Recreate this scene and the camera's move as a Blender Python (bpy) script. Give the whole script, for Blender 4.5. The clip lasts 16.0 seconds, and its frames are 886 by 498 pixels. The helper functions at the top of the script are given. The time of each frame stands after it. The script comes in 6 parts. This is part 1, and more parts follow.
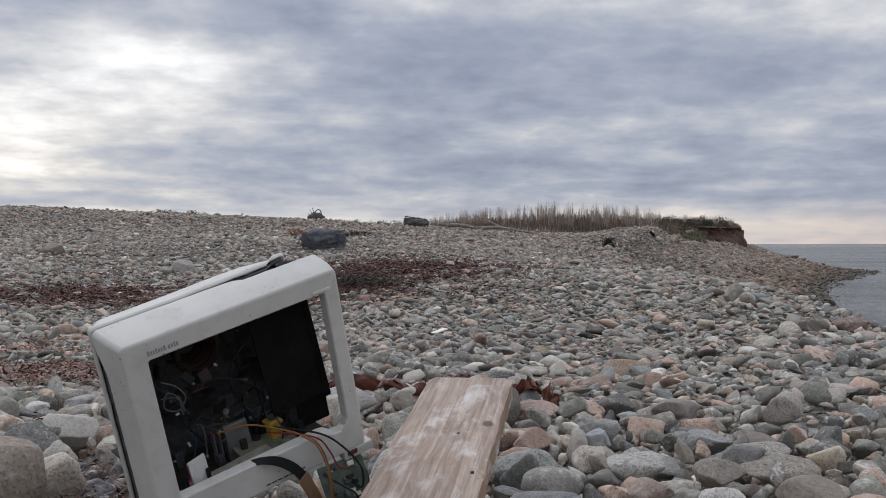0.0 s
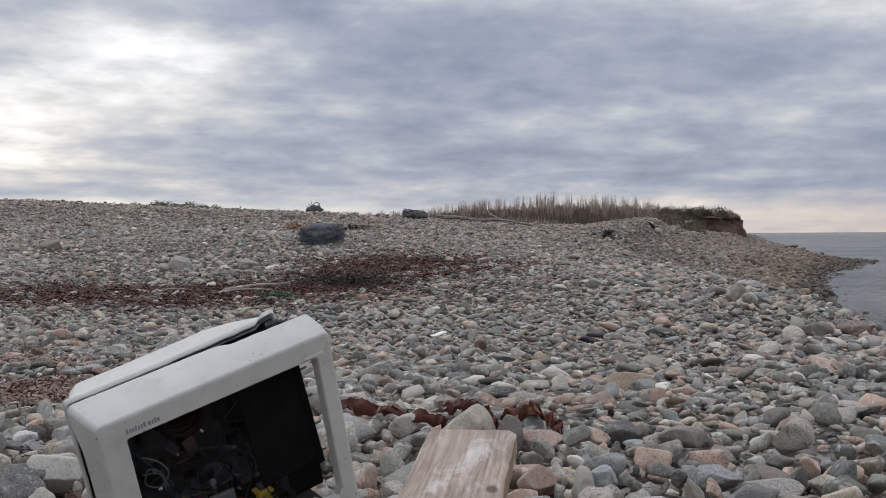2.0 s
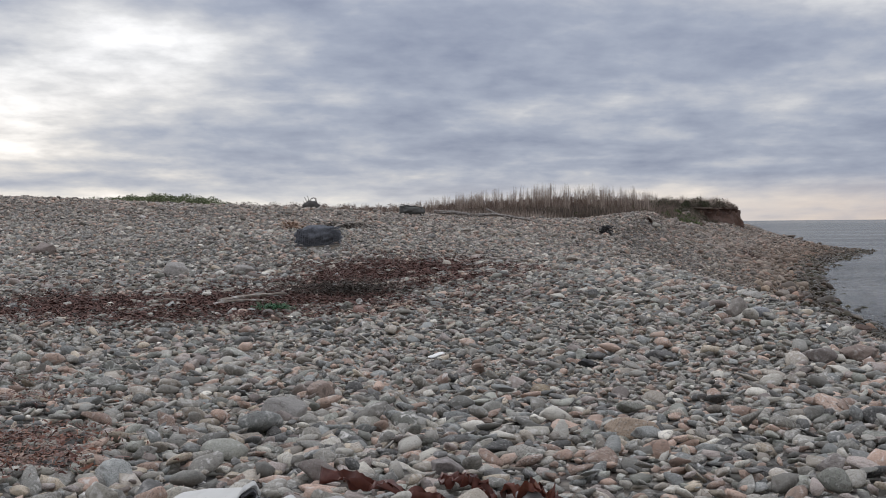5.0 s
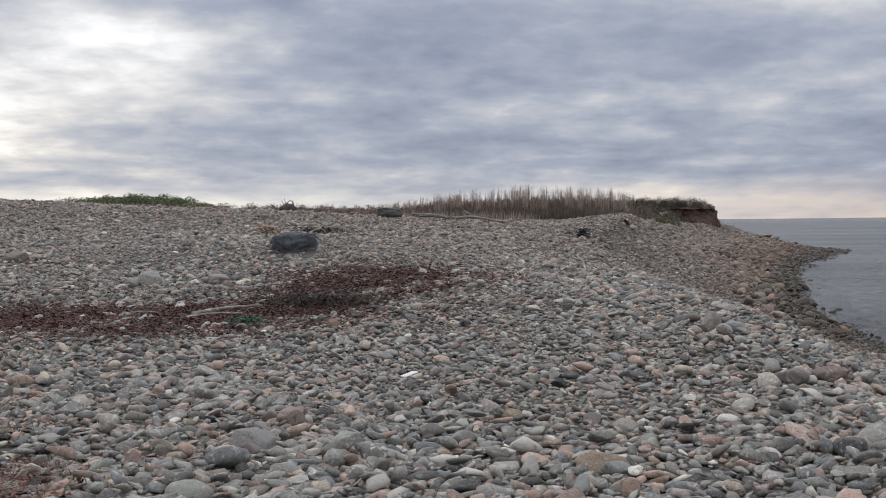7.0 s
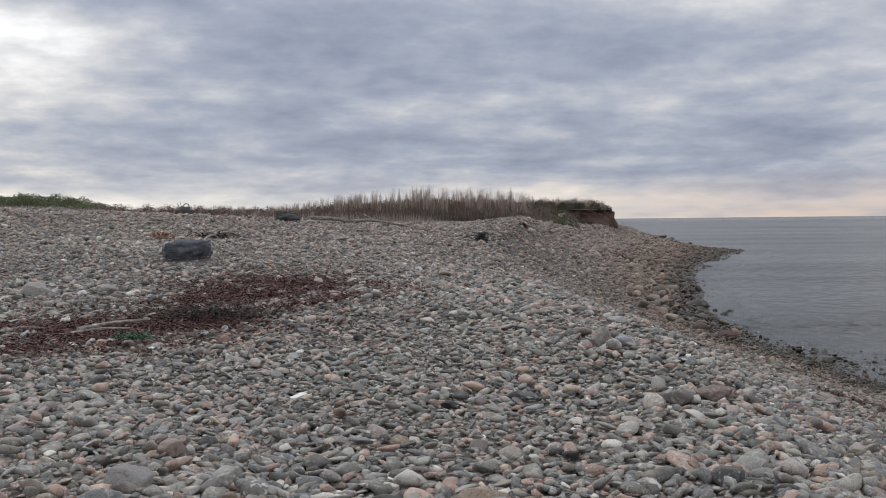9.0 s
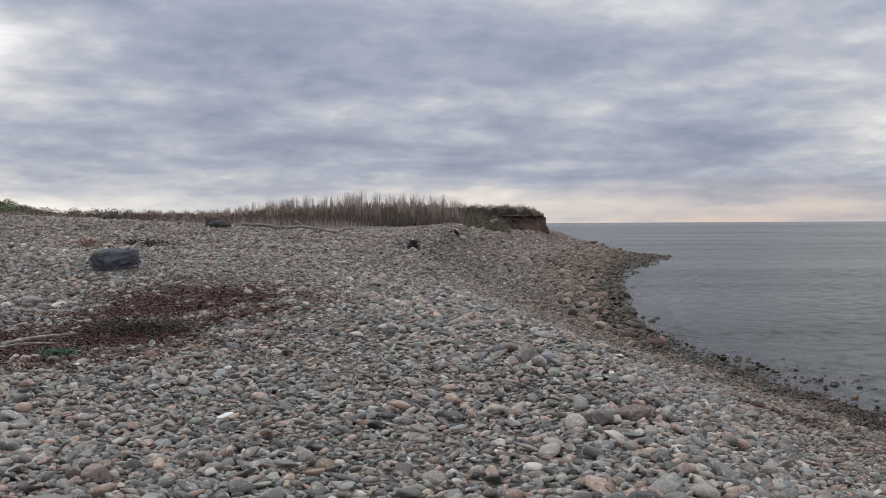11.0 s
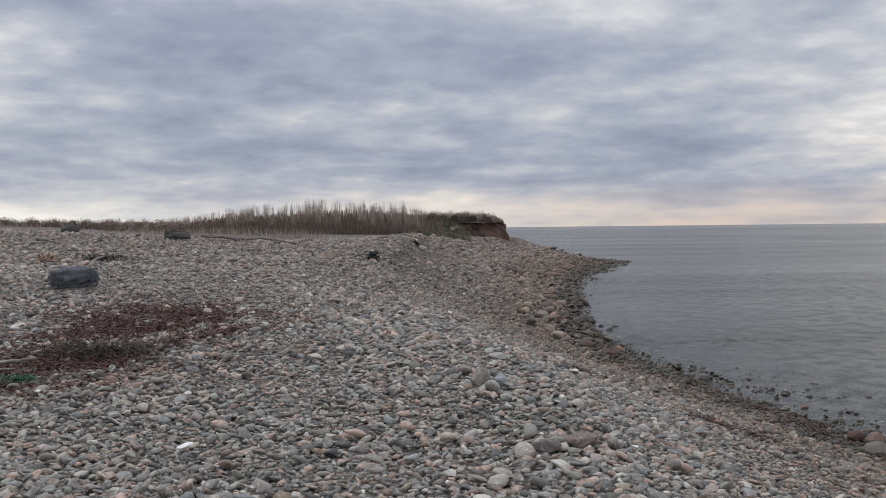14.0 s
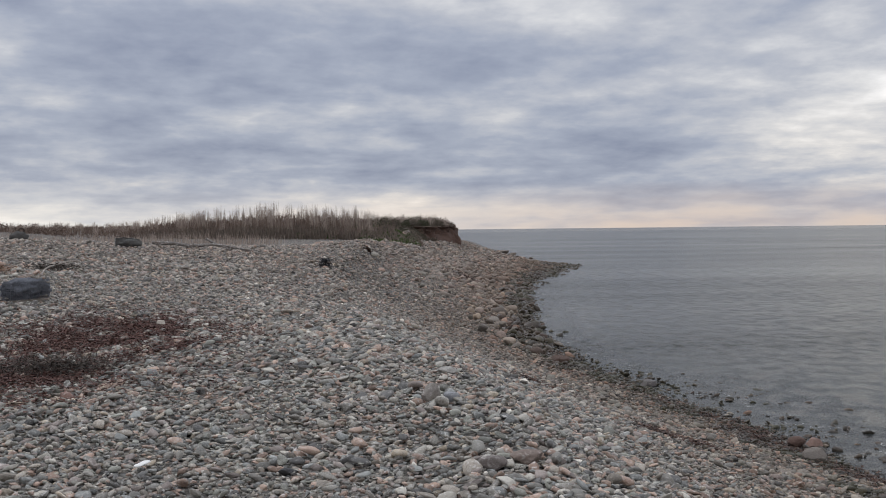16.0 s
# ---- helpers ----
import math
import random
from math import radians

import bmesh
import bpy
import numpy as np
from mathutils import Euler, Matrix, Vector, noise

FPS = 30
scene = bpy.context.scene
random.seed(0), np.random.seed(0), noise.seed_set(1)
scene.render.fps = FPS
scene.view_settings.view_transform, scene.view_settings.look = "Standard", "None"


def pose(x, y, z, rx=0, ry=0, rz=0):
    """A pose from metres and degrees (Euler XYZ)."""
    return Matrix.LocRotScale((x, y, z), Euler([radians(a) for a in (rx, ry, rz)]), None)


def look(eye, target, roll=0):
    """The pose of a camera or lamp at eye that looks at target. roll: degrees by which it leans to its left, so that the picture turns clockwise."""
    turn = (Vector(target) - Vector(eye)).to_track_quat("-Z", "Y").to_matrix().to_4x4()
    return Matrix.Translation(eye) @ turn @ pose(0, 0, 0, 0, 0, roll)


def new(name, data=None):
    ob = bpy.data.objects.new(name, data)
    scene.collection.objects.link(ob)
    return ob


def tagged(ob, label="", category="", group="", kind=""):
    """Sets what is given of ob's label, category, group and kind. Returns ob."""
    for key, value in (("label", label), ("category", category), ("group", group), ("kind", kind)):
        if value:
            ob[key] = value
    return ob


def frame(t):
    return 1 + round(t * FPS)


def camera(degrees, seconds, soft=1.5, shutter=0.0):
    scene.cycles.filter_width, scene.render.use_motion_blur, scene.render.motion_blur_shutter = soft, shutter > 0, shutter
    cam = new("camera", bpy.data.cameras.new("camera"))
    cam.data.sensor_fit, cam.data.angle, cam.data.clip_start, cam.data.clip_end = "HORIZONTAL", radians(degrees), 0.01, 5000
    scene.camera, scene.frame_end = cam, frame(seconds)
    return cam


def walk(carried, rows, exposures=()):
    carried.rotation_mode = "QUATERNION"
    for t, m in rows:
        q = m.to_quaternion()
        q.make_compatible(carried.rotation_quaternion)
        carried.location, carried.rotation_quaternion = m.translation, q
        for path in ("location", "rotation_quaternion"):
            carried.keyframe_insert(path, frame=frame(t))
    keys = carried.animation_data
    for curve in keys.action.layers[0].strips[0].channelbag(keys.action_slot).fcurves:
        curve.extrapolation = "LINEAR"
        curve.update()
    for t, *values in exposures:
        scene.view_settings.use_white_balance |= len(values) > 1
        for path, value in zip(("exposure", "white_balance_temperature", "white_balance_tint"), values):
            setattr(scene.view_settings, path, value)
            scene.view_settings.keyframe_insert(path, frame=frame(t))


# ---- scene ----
cam = camera(42.8, 16.0, soft=1.0)
PATH = [
    (0, (0.309, 0.245, 0.56), (0.033, 2.226, 0.551), -0.1),
    (0.5, (0.302, 0.275, 0.581), (0.026, 2.256, 0.568), -0.1),
    (1, (0.297, 0.308, 0.604), (0.021, 2.289, 0.586), -0.1),
    (1.5, (0.292, 0.335, 0.629), (0.018, 2.316, 0.606), -0.2),
    (2, (0.291, 0.359, 0.664), (0.017, 2.34, 0.637), -0.3),
    (2.5, (0.284, 0.389, 0.693), (0.011, 2.37, 0.662), -0.3),
    (3, (0.279, 0.416, 0.732), (0.006, 2.397, 0.697), -0.3),
    (3.5, (0.274, 0.443, 0.776), (0.0, 2.424, 0.738), -0.3),
    (4, (0.273, 0.466, 0.823), (-0.001, 2.447, 0.782), -0.4),
    (6.5, (0.298, 0.531, 1.048), (0.044, 2.514, 0.998), -0.7),
    (7, (0.317, 0.552, 1.083), (0.085, 2.538, 1.034), -0.6),
    (7.5, (0.352, 0.597, 1.125), (0.159, 2.587, 1.074), -0.7),
    (8, (0.373, 0.609, 1.167), (0.227, 2.603, 1.115), -0.7),
    (8.5, (0.396, 0.628, 1.205), (0.295, 2.625, 1.153), -0.6),
    (9, (0.41, 0.639, 1.245), (0.351, 2.637, 1.193), -0.6),
    (9.5, (0.423, 0.621, 1.28), (0.399, 2.62, 1.229), -0.6),
    (12, (0.483, 0.447, 1.473), (0.572, 2.444, 1.428), -0.4),
    (12.5, (0.494, 0.4, 1.517), (0.589, 2.397, 1.472), -0.6),
    (13, (0.504, 0.363, 1.549), (0.605, 2.36, 1.507), -0.6),
    (13.5, (0.507, 0.286, 1.59), (0.62, 2.283, 1.55), -0.6),
    (14, (0.517, 0.23, 1.63), (0.645, 2.226, 1.591), -0.6),
    (14.5, (0.52, 0.151, 1.685), (0.671, 2.145, 1.646), -0.6),
    (15, (0.53, 0.019, 1.738), (0.704, 2.011, 1.699), -0.6),
    (15.5, (0.526, -0.057, 1.777), (0.722, 1.933, 1.74), -0.5),
    (16, (0.51, -0.115, 1.816), (0.722, 1.874, 1.78), -0.6),
]
walk(cam, [(t, look(eye, target, roll)) for t, eye, target, roll in PATH])

# ---- light ----
SEA = -2.4


def node(tree, kind, ins=None, **props):
    n = tree.nodes.new(kind)
    for key, value in props.items():
        setattr(n, key, value)
    for key, value in (ins or {}).items():
        if isinstance(value, bpy.types.NodeSocket):
            tree.links.new(value, n.inputs[key])
        else:
            n.inputs[key].default_value = value
    return n


def maths(tree, op, a, b=0.0, c=0.0, clamp=False):
    return node(tree, "ShaderNodeMath", {0: a, 1: b, 2: c}, operation=op, use_clamp=clamp).outputs[0]


def ramp(tree, fac, stops, mode="LINEAR"):
    n = node(tree, "ShaderNodeValToRGB", {0: fac})
    e = n.color_ramp.elements
    n.color_ramp.interpolation = mode
    while len(e) < len(stops):
        e.new(0.5)
    for el, (at, col) in zip(e, stops):
        el.position, el.color = at, (*col, 1) if len(col) == 3 else col
    return n.outputs[0]


def mixed(tree, fac, a, b, blend="MIX"):
    n = node(tree, "ShaderNodeMix", data_type="RGBA", blend_type=blend)
    for key, value in ((0, fac), (6, a), (7, b)):
        if isinstance(value, bpy.types.NodeSocket):
            tree.links.new(value, n.inputs[key])
        else:
            n.inputs[key].default_value = value if key == 0 or len(value) == 4 else (*value, 1)
    return n.outputs[2]


def fbm(tree, vec, scale, detail=4.0, rough=0.55, distort=0.0):
    return node(tree, "ShaderNodeTexNoise", {"Vector": vec, "Scale": scale, "Detail": detail, "Roughness": rough, "Distortion": distort}).outputs[0]


def sky_world():
    """A layered grey stratocumulus deck: bright to the left, slate in the middle, a warm strip low over the sea."""
    world = bpy.data.worlds.new("overcast_sky")
    scene.world = world
    world.use_nodes = True
    tr = world.node_tree
    tr.nodes.clear()
    way = node(tr, "ShaderNodeTexCoord").outputs["Generated"]
    sep = node(tr, "ShaderNodeSeparateXYZ", {0: way})
    x, y, z = sep.outputs
    up = maths(tr, "MAXIMUM", z, 0.0)
    low = maths(tr, "ADD", up, 0.2)
    px, py = maths(tr, "DIVIDE", x, low), maths(tr, "DIVIDE", y, low)
    flat = node(tr, "ShaderNodeCombineXYZ", {0: px, 1: py, 2: 0.0}).outputs[0]
    az = maths(tr, "MULTIPLY", maths(tr, "ARCTAN2", x, y), 57.2958)
    el = maths(tr, "MULTIPLY", maths(tr, "ARCSINE", z), 57.2958)
    big = fbm(tr, node(tr, "ShaderNodeMapping", {0: flat, 1: (3.1, 0.4, 0), 3: (0.9, 0.9, 1)}).outputs[0], 1.0, 3.0, 0.5, 0.5)
    mid = fbm(tr, node(tr, "ShaderNodeMapping", {0: flat, 1: (7.7, 2.4, 0), 2: (0, 0, 0.2), 3: (2.6, 2.2, 1)}).outputs[0], 1.0, 6.0, 0.52, 0.15)
    fine = fbm(tr, node(tr, "ShaderNodeMapping", {0: flat, 1: (1.7, 5.4, 0), 2: (0, 0, -0.25), 3: (8.0, 7.0, 1)}).outputs[0], 1.0, 5.0, 0.55, 0.1)
    # broad cloud masses: (azimuth, elevation, half width, half height, weight)
    mass = None
    for a, e, w, h, k in SKY_MASSES:
        da = maths(tr, "DIVIDE", maths(tr, "SUBTRACT", az, a), w)
        de = maths(tr, "DIVIDE", maths(tr, "SUBTRACT", el, e), h)
        r2 = maths(tr, "ADD", maths(tr, "MULTIPLY", da, da), maths(tr, "MULTIPLY", de, de))
        g = maths(tr, "MULTIPLY", maths(tr, "EXPONENT", maths(tr, "MULTIPLY", r2, -1.0)), k)
        mass = g if mass is None else maths(tr, "ADD", mass, g)
    # long flat layers that lie closer together towards the horizon
    seam = node(tr, "ShaderNodeCombineXYZ", {0: maths(tr, "MULTIPLY", az, 0.055), 1: maths(tr, "MULTIPLY", maths(tr, "POWER", maths(tr, "MAXIMUM", el, 0.01), 0.72), 1.05), 2: maths(tr, "MULTIPLY", x, 0.6)}).outputs[0]
    layer = fbm(tr, seam, 1.0, 6.0, 0.54, 0.2)
    thick = node(tr, "ShaderNodeMapRange", {0: el, 1: 2.0, 2: 14.0, 3: 1.05, 4: 0.35}).outputs[0]
    v = maths(tr, "ADD", maths(tr, "MULTIPLY", maths(tr, "SUBTRACT", big, 0.5), 0.8), 0.5)
    v = maths(tr, "ADD", v, maths(tr, "MULTIPLY", maths(tr, "SUBTRACT", layer, 0.5), thick))
    rough = node(tr, "ShaderNodeMapRange", {0: az, 1: -8.0, 2: 14.0, 3: 0.88, 4: 0.64}).outputs[0]
    v = maths(tr, "ADD", v, maths(tr, "MULTIPLY", maths(tr, "SUBTRACT", mid, 0.5), rough))
    v = maths(tr, "ADD", v, maths(tr, "MULTIPLY", maths(tr, "SUBTRACT", fine, 0.5), 0.46))
    v = maths(tr, "ADD", v, mass, clamp=True)
    cloud = ramp(tr, v, SKY_TONES)
    # lit cloud low in the sky is faintly peach
    peach = maths(tr, "MULTIPLY", node(tr, "ShaderNodeMapRange", {0: el, 1: 1.0, 2: 8.0, 3: 1.0, 4: 0.0}).outputs[0], node(tr, "ShaderNodeMapRange", {0: v, 1: 0.48, 2: 0.75}).outputs[0])
    cloud = mixed(tr, peach, cloud, mixed(tr, 1.0, cloud, (1.06, 1.0, 0.93), "MULTIPLY"))
    # a pale strip at the horizon, warm over the sea to the right
    warm = node(tr, "ShaderNodeMapRange", {0: az, 1: -14.0, 2: 16.0}).outputs[0]
    strip = mixed(tr, warm, (0.66, 0.65, 0.63), (0.55, 0.46, 0.405))
    hz = node(tr, "ShaderNodeMapRange", {0: el, 1: 0.2, 2: 2.3, 3: 0.92, 4: 0.0}).outputs[0]
    hz = maths(tr, "MULTIPLY", hz, node(tr, "ShaderNodeMapRange", {0: mid, 1: 0.38, 2: 0.62, 3: 0.55, 4: 1.1}).outputs[0], clamp=True)
    cloud = mixed(tr, hz, cloud, strip)
    # the deck is brighter overhead than near the horizon
    lift = node(tr, "ShaderNodeMapRange", {0: z, 1: 0.2, 2: 0.9, 3: 1.0, 4: 1.9}).outputs[0]
    cloud = mixed(tr, 1.0, cloud, node(tr, "ShaderNodeCombineColor", {0: lift, 1: lift, 2: lift}).outputs[0], "MULTIPLY")
    sky = node(tr, "ShaderNodeTexSky", sky_type="NISHITA", sun_disc=False, sun_elevation=radians(SUN_UP), sun_rotation=radians(SUN_ROUND))
    clear = node(tr, "ShaderNodeBackground", {0: sky.outputs[0], 1: 0.1})
    deck = node(tr, "ShaderNodeBackground", {0: cloud, 1: DECK})
    both = node(tr, "ShaderNodeMixShader", {0: 0.95, 1: clear.outputs[0], 2: deck.outputs[0]})
    out = node(tr, "ShaderNodeOutputWorld")
    tr.links.new(both.outputs[0], out.inputs[0])


SUN_UP, SUN_ROUND, DECK = 38.0, -40.0, 1.30
SKY_MASSES = ((-27, 7.5, 11, 6, 0.15), (-22, 12.5, 6, 2, 0.08), (-10.5, 9.4, 5.5, 2.6, -0.24), (-16, 11.8, 3.0, 1.0, -0.24), (-6.0, 7.2, 5, 1.3, -0.14), (-7.5, 3.7, 3.5, 0.6, -0.22), (6, 8, 12, 4.5, -0.12), (-24, 0.9, 10, 0.8, 0.35), (3.3, 4.3, 2.2, 0.5, 0.16), (-3, 5.2, 4, 0.5, 0.14), (11, 11, 4, 2, 0.10), (27, 8, 12, 7, 0.17), (-20, 9, 4.5, 2.6, 0.11), (17, 2.2, 14, 1.6, -0.16), (8, 4.5, 14, 2.0, -0.10), (-10, 5.5, 6, 2.0, 0.06))
SKY_TONES = ((0.10, (0.192, 0.218, 0.298)), (0.36, (0.284, 0.312, 0.386)), (0.54, (0.395, 0.410, 0.456)), (0.72, (0.560, 0.562, 0.577)), (0.95, (0.838, 0.832, 0.836)))
sky_world()
sun = new("sun", bpy.data.lights.new("sun", "SUN"))
sun.data.energy, sun.data.angle, sun.data.color = 0.7, radians(25), (1.0, 0.985, 0.97)
sun.matrix_world = look((0, 0, 40), (40 * math.cos(radians(SUN_UP)) * -math.sin(radians(SUN_ROUND)), -40 * math.cos(radians(SUN_UP)) * math.cos(radians(SUN_ROUND)), 40 - 40 * math.sin(radians(SUN_UP))))


# ---- materials ----
def material(name, rough=0.7, metal=0.0):
    m = bpy.data.materials.new(name)
    m.use_nodes = True
    b = m.node_tree.nodes["Principled BSDF"]
    b.inputs["Roughness"].default_value, b.inputs["Metallic"].default_value = rough, metal
    return m, m.node_tree, b


def bump(tree, bsdf, height, strength=0.4, distance=0.005):
    n = node(tree, "ShaderNodeBump", {"Height": height, "Strength": strength, "Distance": distance})
    tree.links.new(n.outputs[0], bsdf.inputs["Normal"])


STONE_TONES = ((0.0, (0.245, 0.236, 0.210)), (0.12, (0.330, 0.310, 0.272)), (0.26, (0.262, 0.266, 0.250)), (0.36, (0.372, 0.330, 0.276)), (0.46, (0.438, 0.318, 0.250)), (0.54, (0.305, 0.303, 0.260)), (0.64, (0.405, 0.287, 0.225)), (0.70, (0.140, 0.136, 0.128)), (0.77, (0.430, 0.400, 0.341)), (0.84, (0.345, 0.293, 0.262)), (0.92, (0.450, 0.380, 0.291)), (0.970, (0.660, 0.620, 0.538)))


def stone_material(name, single, wet=False, fixed=None):
    """Beach cobble: one tone per stone, granite speckle, pale salt bloom, stains."""
    m, tr, b = material(name, 0.82)
    tex = node(tr, "ShaderNodeTexCoord").outputs["Object"]
    geo = node(tr, "ShaderNodeNewGeometry")
    rnd = node(tr, "ShaderNodeObjectInfo").outputs["Random"] if single else geo.outputs["Random Per Island"]
    place = geo.outputs["Position"]
    tone = ramp(tr, rnd, STONE_TONES, "CONSTANT") if fixed is None else node(tr, "ShaderNodeRGB").outputs[0]
    if fixed is not None:
        tone.default_value = (*fixed, 1)
    other = maths(tr, "FRACT", maths(tr, "MULTIPLY", rnd, 37.7))
    value = node(tr, "ShaderNodeMapRange", {0: other, 3: 0.57, 4: 1.40}).outputs[0]
    tone = mixed(tr, 1.0, tone, node(tr, "ShaderNodeCombineColor", {0: value, 1: value, 2: value}).outputs[0], "MULTIPLY")
    shift = node(tr, "ShaderNodeVectorMath", {0: place, 1: node(tr, "ShaderNodeCombineXYZ", {0: maths(tr, "MULTIPLY", rnd, 91.0), 1: other, 2: rnd}).outputs[0]}, operation="ADD").outputs[0]
    speck = fbm(tr, shift, 170.0, 3.0, 0.7)
    pit = fbm(tr, shift, 70.0, 3.0, 0.65)
    blotch = fbm(tr, shift, 24.0, 4.0, 0.62, 0.5)
    amount = node(tr, "ShaderNodeMapRange", {0: maths(tr, "FRACT", maths(tr, "MULTIPLY", rnd, 13.3)), 3: 0.25, 4: 1.0}).outputs[0]
    dark = node(tr, "ShaderNodeMapRange", {0: speck, 1: 0.50, 2: 0.60, 3: 0.0, 4: 0.9}).outputs[0]
    col = mixed(tr, maths(tr, "MULTIPLY", dark, amount), tone, mixed(tr, 1.0, tone, (0.40, 0.39, 0.38), "MULTIPLY"))
    light = node(tr, "ShaderNodeMapRange", {0: pit, 1: 0.55, 2: 0.66, 3: 0.0, 4: 0.45}).outputs[0]
    col = mixed(tr, maths(tr, "MULTIPLY", light, amount), col, (0.55, 0.53, 0.50))
    pale = node(tr, "ShaderNodeMapRange", {0: blotch, 1: 0.54, 2: 0.66, 3: 0.0, 4: 0.85 if fixed is None else 0.4}).outputs[0]
    col = mixed(tr, maths(tr, "MULTIPLY", pale, maths(tr, "FRACT", maths(tr, "MULTIPLY", rnd, 7.1))), col, (0.70, 0.67, 0.63))
    low = node(tr, "ShaderNodeMapRange", {0: blotch, 1: 0.42, 2: 0.30, 3: 0.0, 4: 0.6}).outputs[0]
    col = mixed(tr, low, col, (0.09, 0.075, 0.062))
    # browner stone towards the far beach face
    spot = node(tr, "ShaderNodeSeparateXYZ", {0: place})
    far = maths(tr, "MULTIPLY", node(tr, "ShaderNodeMapRange", {0: spot.outputs[1], 1: 16.0, 2: 75.0}).outputs[0], fbm(tr, place, 0.15, 3.0, 0.6))
    col = mixed(tr, maths(tr, "MULTIPLY", far, 1.15, clamp=True), col, mixed(tr, 1.0, col, (0.95, 0.77, 0.67), "MULTIPLY"))
    # far stones pulled towards one mean brown: distance haze put into the colour
    col = mixed(tr, maths(tr, "MULTIPLY", far, 0.8, clamp=True), col, (0.285, 0.240, 0.205))
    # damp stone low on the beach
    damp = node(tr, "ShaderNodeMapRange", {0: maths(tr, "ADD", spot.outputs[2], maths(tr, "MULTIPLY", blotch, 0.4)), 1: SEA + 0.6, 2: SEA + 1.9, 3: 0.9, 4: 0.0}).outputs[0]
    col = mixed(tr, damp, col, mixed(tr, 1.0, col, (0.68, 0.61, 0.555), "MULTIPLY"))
    if wet:
        col = mixed(tr, 1.0, col, (0.31, 0.285, 0.255), "MULTIPLY")
        algae = node(tr, "ShaderNodeMapRange", {0: fbm(tr, place, 0.55, 4.0, 0.6), 1: 0.44, 2: 0.60, 3: 0.0, 4: 0.75}).outputs[0]
        col = mixed(tr, algae, col, mixed(tr, blotch, (0.030, 0.029, 0.014), (0.085, 0.080, 0.042)))
        b.inputs["Roughness"].default_value = 0.4
    tr.links.new(col, b.inputs["Base Color"])
    b.inputs["Specular IOR Level"].default_value = 0.35
    bump(tr, b, maths(tr, "ADD", maths(tr, "ADD", maths(tr, "MULTIPLY", speck, 0.25), maths(tr, "MULTIPLY", pit, 0.5)), blotch), 0.8, 0.008)
    return m


def ground_material():
    """Packed shingle between and beyond the cobbles."""
    m, tr, b = material("shingle", 0.9)
    place = node(tr, "ShaderNodeNewGeometry").outputs["Position"]
    cells = node(tr, "ShaderNodeTexVoronoi", {"Vector": place, "Scale": 9.0})
    grain = fbm(tr, place, 3.0, 5.0, 0.6)
    rnd = node(tr, "ShaderNodeSeparateColor", {0: cells.outputs["Color"]}).outputs[0]
    col = ramp(tr, rnd, tuple((a, tuple(c * 0.85 for c in col)) for a, col in STONE_TONES), "CONSTANT")
    # cell rims go near-black, the shade of gaps between stones in colour
    edge = node(tr, "ShaderNodeMapRange", {0: cells.outputs["Distance"], 1: 0.25, 2: 0.62, 3: 0.0, 4: 0.85}).outputs[0]
    col = mixed(tr, edge, col, (0.03, 0.026, 0.022))
    col = mixed(tr, maths(tr, "MULTIPLY", grain, 0.4), col, (0.16, 0.14, 0.12))
    tr.links.new(col, b.inputs["Base Color"])
    bump(tr, b, maths(tr, "SUBTRACT", 1.0, cells.outputs["Distance"]), 0.9, 0.05)
    return m


def plain(name, color, rough=0.6, metal=0.0, vary=0.25, scale=30.0, relief=0.15, shine=0.5):
    """A surface of one hue with two scales of grime and fine relief."""
    m, tr, b = material(name, rough, metal)
    tex = node(tr, "ShaderNodeTexCoord").outputs["Object"]
    a, c = fbm(tr, tex, scale, 5.0, 0.6), fbm(tr, tex, scale * 7.0, 3.0, 0.6)
    k = maths(tr, "ADD", maths(tr, "MULTIPLY", a, 0.7), maths(tr, "MULTIPLY", c, 0.3))
    f = node(tr, "ShaderNodeMapRange", {0: k, 1: 0.3, 2: 0.7, 3: 1.0 - vary, 4: 1.0 + vary}).outputs[0]
    col = mixed(tr, 1.0, color, node(tr, "ShaderNodeCombineColor", {0: f, 1: f, 2: f}).outputs[0], "MULTIPLY")
    tr.links.new(col, b.inputs["Base Color"])
    b.inputs["Specular IOR Level"].default_value = shine
    bump(tr, b, k, relief, 0.003)
    return m


